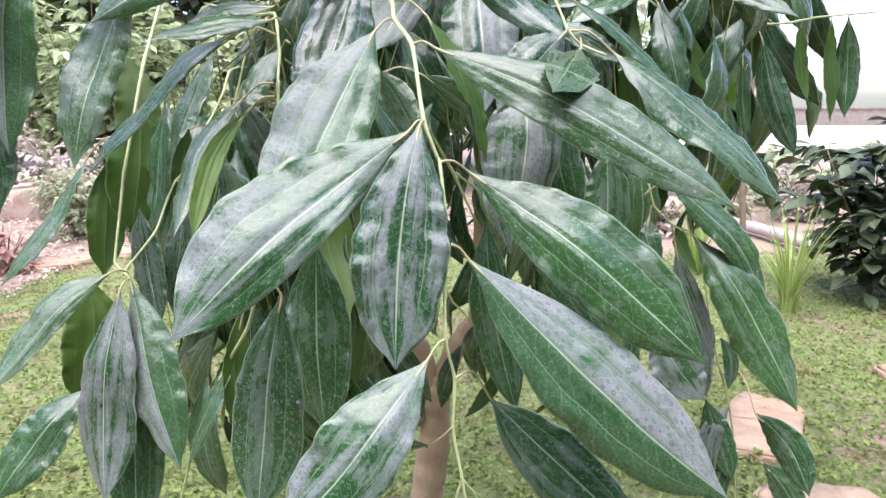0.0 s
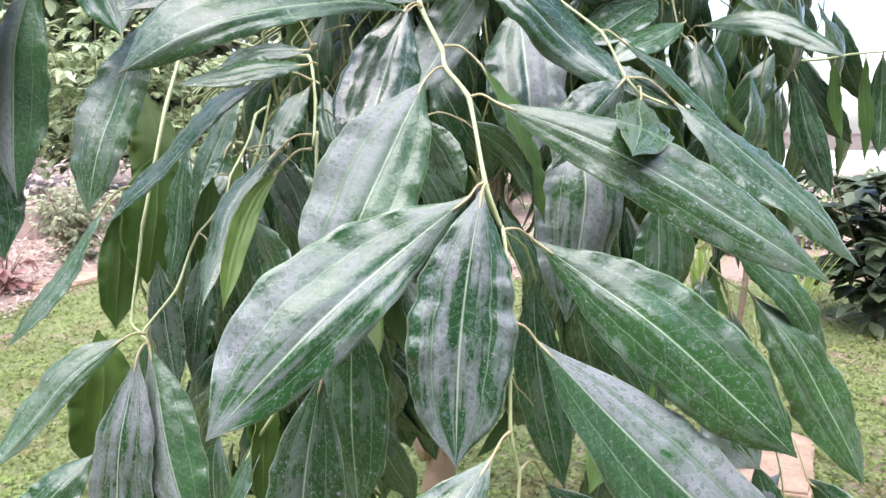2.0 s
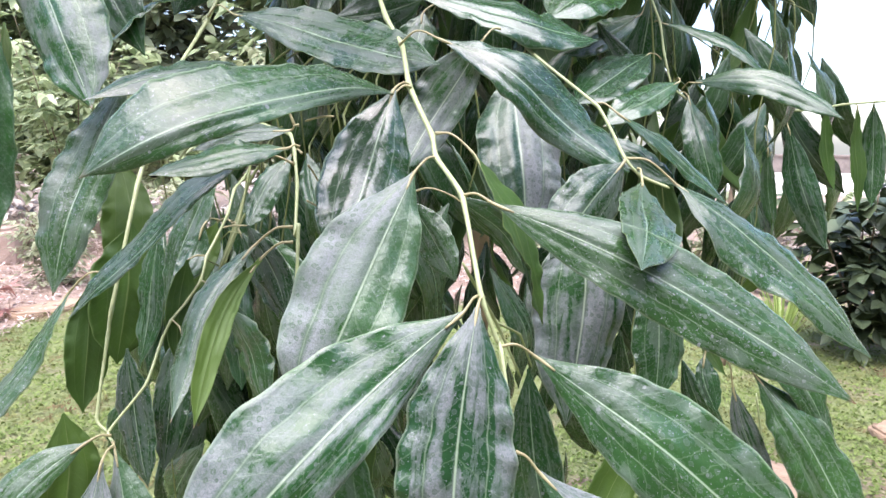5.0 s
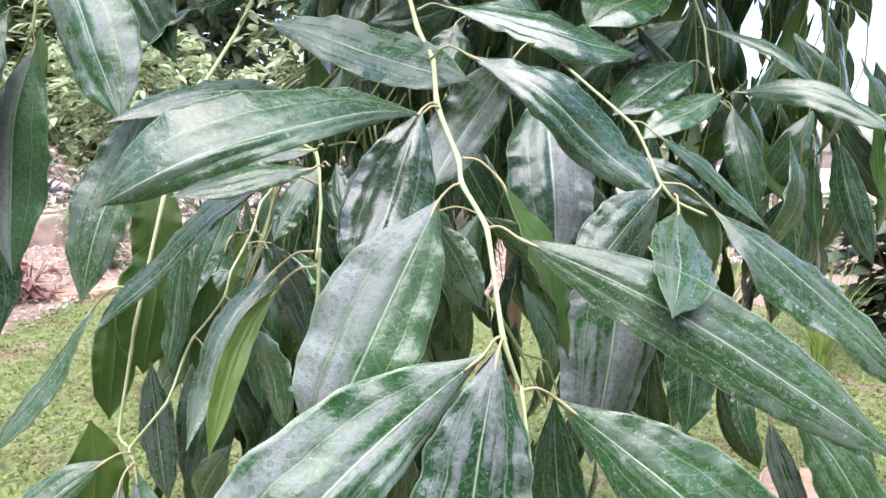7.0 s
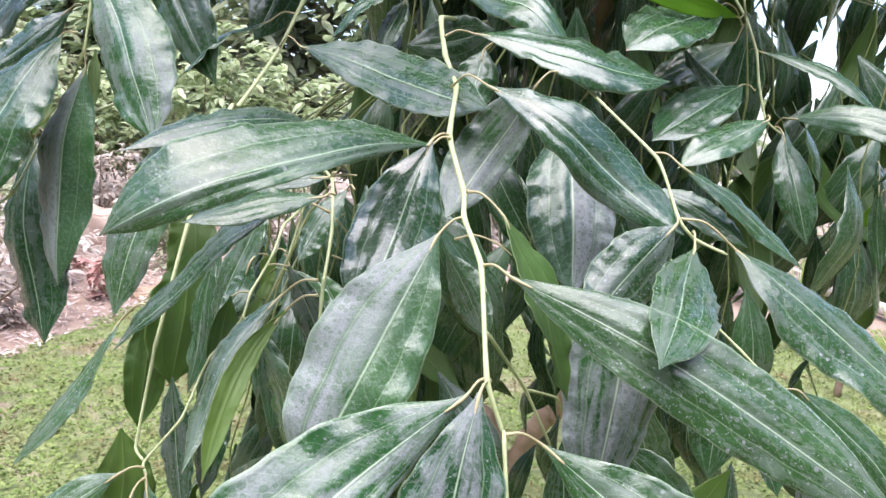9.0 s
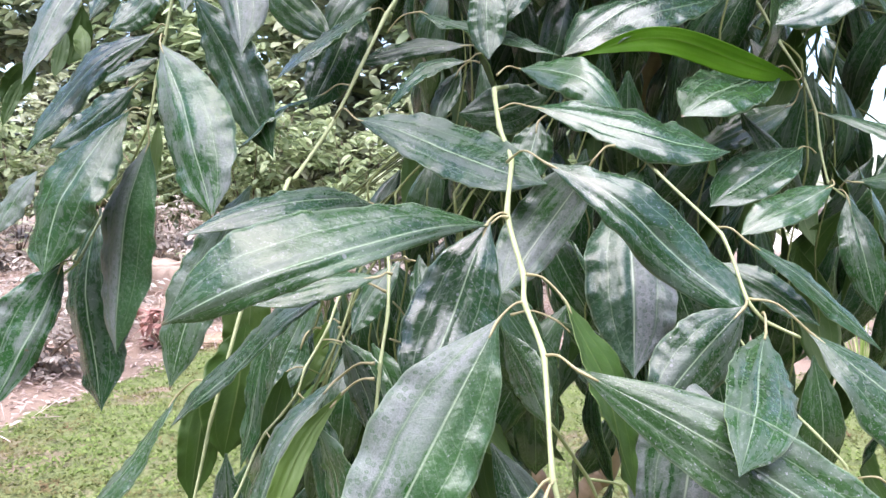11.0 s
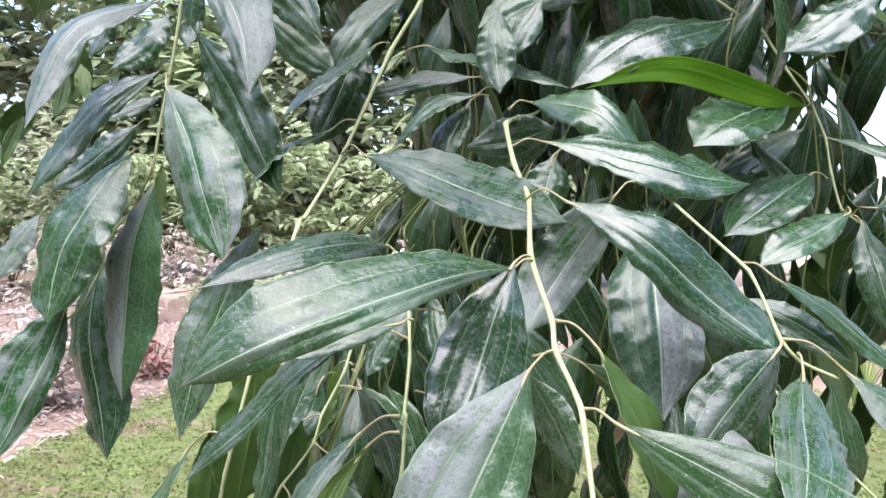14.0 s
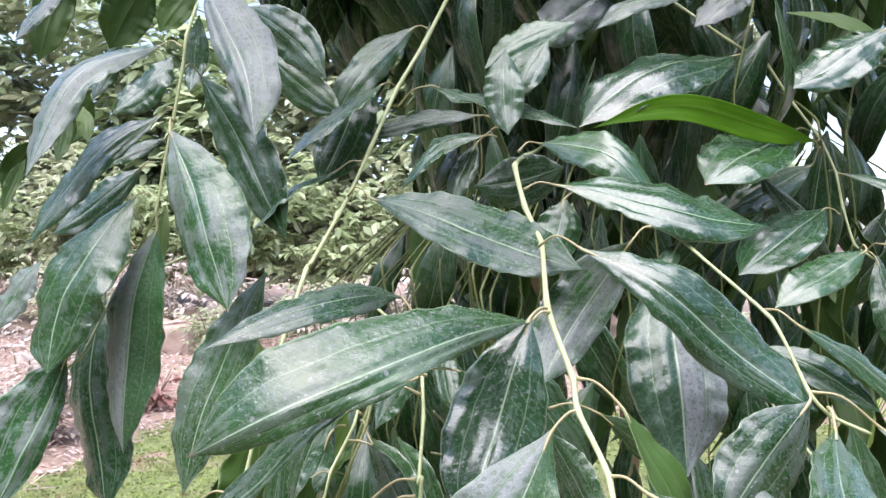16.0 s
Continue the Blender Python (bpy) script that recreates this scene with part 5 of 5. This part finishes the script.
def shrub(name, at, radius, height, mat, leaf_len, leaf_wid, count, seed, label, category="shrub", stems=6, low=0.05, group="", single=0):
    """A shrub of bent stems with an uneven crown of single leaves set along side shoots."""
    r = random.Random(seed)
    e = tagged(empty(name, (at[0], at[1], ground_z(*at))), label, category, group)
    o = np.array(e.location)
    tips = []
    for i in range(stems):
        a = 6.28 * i / stems + r.uniform(-0.4, 0.4)
        rr = radius * r.uniform(0.35, 0.8)
        h = height * r.uniform(0.7, 1.0)
        pts = [o, o + np.array([math.cos(a) * rr * 0.3, math.sin(a) * rr * 0.3, h * 0.4]), o + np.array([math.cos(a) * rr, math.sin(a) * rr, h])]
        limb("stem", pts, 0.012, 0.004, M_STEM, 6, e)
        tips.append(spline(pts, 10))
    lv = [(card_leaf("blade", leaf_len * k, leaf_wid * k, 0.12) if leaf_len < 0.2 else leaflet("blade", leaf_len * k, leaf_wid * k, -0.25, 3)) for k in (0.8, 1.0, 1.2)]
    rows = []
    shoots = max(10, count // 12)
    for i in range(shoots):
        st = tips[r.randrange(stems)]
        p0 = st[r.randrange(int(len(st) * low), len(st))]
        a = r.uniform(0, 6.28)
        d = np.array([math.cos(a), math.sin(a), r.uniform(-0.25, 0.8)])
        ln = radius * r.uniform(0.25, 0.65)
        for k in range(count // shoots):
            f = (k + 1) / (count // shoots)
            p = p0 + d * ln * f + np.array([0, 0, -0.15 * ln * f * f])
            yaw = a - 1.57 + r.uniform(-1.2, 1.2)
            m = Matrix.Translation(p) @ Euler((r.uniform(-0.7, 0.5), r.uniform(-0.5, 0.5), yaw)).to_matrix().to_4x4()
            rows.append((r.choice(lv), m))
    for me in lv:
        me.materials.append(mat)
    r.shuffle(rows)
    for me, m in rows[:single]:
        one = new("leaf", me)
        one.parent = e
        one.matrix_basis = Matrix.Translation(-e.location) @ m
    ob = gather("foliage", rows[single:], e, (mat,))
    tagged(ob, kind="stuff")
    return e


shrub("shrub", (3.05, 4.9), 0.72, 1.42, M_SHRUB, 0.16, 0.095, 900, 31, "dark purple-green broad-leaved shrub growing out of the moss", low=0.25, single=300)
for i, (x, y) in enumerate(((4.4, 9.4), (5.6, 10.2), (3.1, 10.6), (7.0, 11.0))):
    shrub("shrub", (x, y), 0.7, 0.75, M_LIME, 0.12, 0.05, 700, 32 + i, "low pale yellow-green shrub behind the moss lawn")

kinds = {"dull": (M_DULL, "thin greyish-brown shrub with small dry leaves"), "grey": (M_GREYG, "loose grey-green shrub in the planting bed"), "lime": (M_LIME, "tall pale yellow-green shrub behind the bed"), "red": (M_PINK, "small shrub with reddish leaves")}
BED = random.Random(77)


def planting(x, y, r, h, kind, count, seed, size=0.11, low=0.05):
    mat, label = kinds[kind]
    shrub("shrub", (x, y), r, h, mat, size, size * 0.45, count, seed, label, stems=7, low=low, group="shrubs in the bed")


# low thin shrubs in front, tall pale ones behind
for i, (x, y) in enumerate(((-3.9, 4.6), (-4.4, 5.8), (-3.7, 7.0), (-2.6, 7.6), (-5.6, 5.0), (-5.4, 7.2), (-1.4, 8.0), (-4.9, 3.6))):
    planting(x, y, BED.uniform(0.55, 0.8), BED.uniform(0.55, 1.0), ("dull", "dull", "grey")[i % 3], 1900, 40 + i, 0.065)
planting(-3.6, 5.7, 0.3, 0.4, "red", 160, 60)
planting(-4.6, 6.4, 0.4, 0.5, "red", 200, 61)
for i in range(9):
    planting(-9.5 + 1.5 * i, 10.6 + BED.uniform(-0.4, 0.6), BED.uniform(1.1, 1.5), BED.uniform(2.5, 3.4), ("lime", "grey", "lime", "lime")[i % 4], 1300, 70 + i, 0.18, 0.5)
for i in range(7):
    planting(-8.6 + 1.3 * i, 8.9 + BED.uniform(-0.4, 0.4), BED.uniform(0.7, 1.0), BED.uniform(0.8, 1.3), ("dull", "grey", "dull")[i % 3], 1100, 140 + i, 0.10, 0.1)
for i in range(5):
    planting(-8.0 - 0.5 * i, 4.2 + 1.4 * i, 1.2, BED.uniform(2.0, 3.2), ("grey", "dull")[i % 2], 1300, 110 + i, 0.15, 0.2)
for i in range(9):
    planting(-15 + 2.1 * i, 13.5 + BED.uniform(-0.8, 0.8), BED.uniform(1.8, 2.4), BED.uniform(6.0, 7.5), ("lime", "lime", "grey")[i % 3], 5200, 90 + i, 0.34, 0.2)


for i, (x, y) in enumerate(((2.3, 7.4), (3.2, 7.9), (4.2, 8.2), (1.3, 7.8), (5.2, 8.0))):
    planting(x, y, 0.6, BED.uniform(0.6, 0.95), ("dull", "grey")[i % 2], 1100, 130 + i, 0.085)


def grass_tuft(at, seed):
    r = random.Random(seed)
    e = tagged(empty("grass_tuft", (*at, ground_z(*at))), "tuft of long arching light green grass", "grass")
    o = Vector(e.location)
    bm = bmesh.new()
    for i in range(70):
        a = r.uniform(0, 6.28)
        ln = r.uniform(0.45, 1.0)
        out = r.uniform(0.05, 0.38)
        b = o + Vector((math.cos(a), math.sin(a), 0)) * r.uniform(0, 0.05)
        prev = None
        across = Vector((-math.sin(a), math.cos(a), 0))
        for k in range(6):
            s = k / 5
            p = b + Vector((math.cos(a) * out * s ** 1.6, math.sin(a) * out * s ** 1.6, ln * (s - 0.35 * s * s * out / 0.38)))
            w = 0.007 * (1 - s) ** 0.6 + 0.0006
            row = (bm.verts.new(p - across * w), bm.verts.new(p + across * w))
            if prev:
                bm.faces.new((prev[0], prev[1], row[1], row[0]))
            prev = row
    tagged(part("tussock", bm, M_GRASS, e), kind="stuff")
    return e


grass_tuft((2.30, 4.55), 3)
grass_tuft((2.05, 5.6), 4)

# dry litter of fallen leaves and sticks under the shrubs
rows = []
LIT = [card_leaf("litter_leaf", 0.06, 0.022, 0.3), card_leaf("litter_leaf", 0.05, 0.02, -0.2), leaflet("stick", 0.20, 0.008, 0.0)]
for i in range(26000):
    x, y = GR.uniform(-8.0, 1.5), GR.uniform(2.5, 10.0)
    if x > -3.1 and y < 6.3:
        continue
    m = Matrix.Translation((x, y, ground_z(x, y) + GR.uniform(0.005, 0.05))) @ Euler((GR.gauss(0, 0.35), GR.gauss(0, 0.35), GR.uniform(0, 6.28))).to_matrix().to_4x4()
    rows.append((GR.choice(LIT), m))
tagged(gather("leaf_litter", rows, None, (M_FALLEN,)), "dry brown leaf litter and sticks under the shrubs", "leaf litter", kind="stuff")

# thin young stem and lying pipe beside the tuft
sap = tagged(empty("sapling", (1.95, 4.6, 0)), "slim brown young tree stem in the moss", "tree")
limb("stem", [(1.95, 4.6, -0.02), (1.97, 4.58, 0.5), (1.93, 4.6, 1.1), (1.98, 4.6, 1.7)], 0.022, 0.016, M_STEM, 10, sap)
pipe = tagged(empty("pipe", (2.2, 6.2, 0.06)), "weathered grey pipe lying on the ground", "pipe")
limb("tube", [(2.91, 8.09, 0.10), (3.19, 7.21, 0.10), (3.36, 6.24, 0.10)], 0.06, 0.06, M_PIPE, 14, pipe)

# pale path and low wall in the distance
bm = bmesh.new()
bmesh.ops.create_cube(bm, size=1.0, matrix=Matrix.Translation((14, 28.5, 0.02)) @ Matrix.Diagonal((40, 16.0, 0.06, 1)))
tagged(part("path", bm, M_PATH, None), "wide pale paved path", "path", kind="structure")
bm = bmesh.new()
bmesh.ops.create_cube(bm, size=1.0, matrix=Matrix.Translation((17, 38.0, 0.42)) @ Matrix.Diagonal((60, 0.4, 0.9, 1)))
bmesh.ops.create_cube(bm, size=1.0, matrix=Matrix.Translation((17, 38.0, 0.92)) @ Matrix.Diagonal((60, 0.6, 0.10, 1)))
tagged(part("wall_far", bm, M_WALLST, None), "low dark brick wall beyond the path", "wall", kind="structure")

# plain unseen walls, added behind and beside to block low sky light
for name, at, size in (("wall_south", (-2, -4.8, 2.9), (22.4, 0.3, 6.0)), ("wall_west", (-13, 2.2, 3.6), (0.3, 14, 7.4)), ("wall_east", (9, 0.5, 3.6), (0.3, 10.6, 7.4))):
    bm = bmesh.new()
    bmesh.ops.create_cube(bm, size=1.0, matrix=Matrix.Translation(at) @ Matrix.Diagonal((*size, 1)))
    tagged(part(name, bm, M_WALLST, None), "unseen plain dark wall added to block low sky light", "wall", kind="structure")
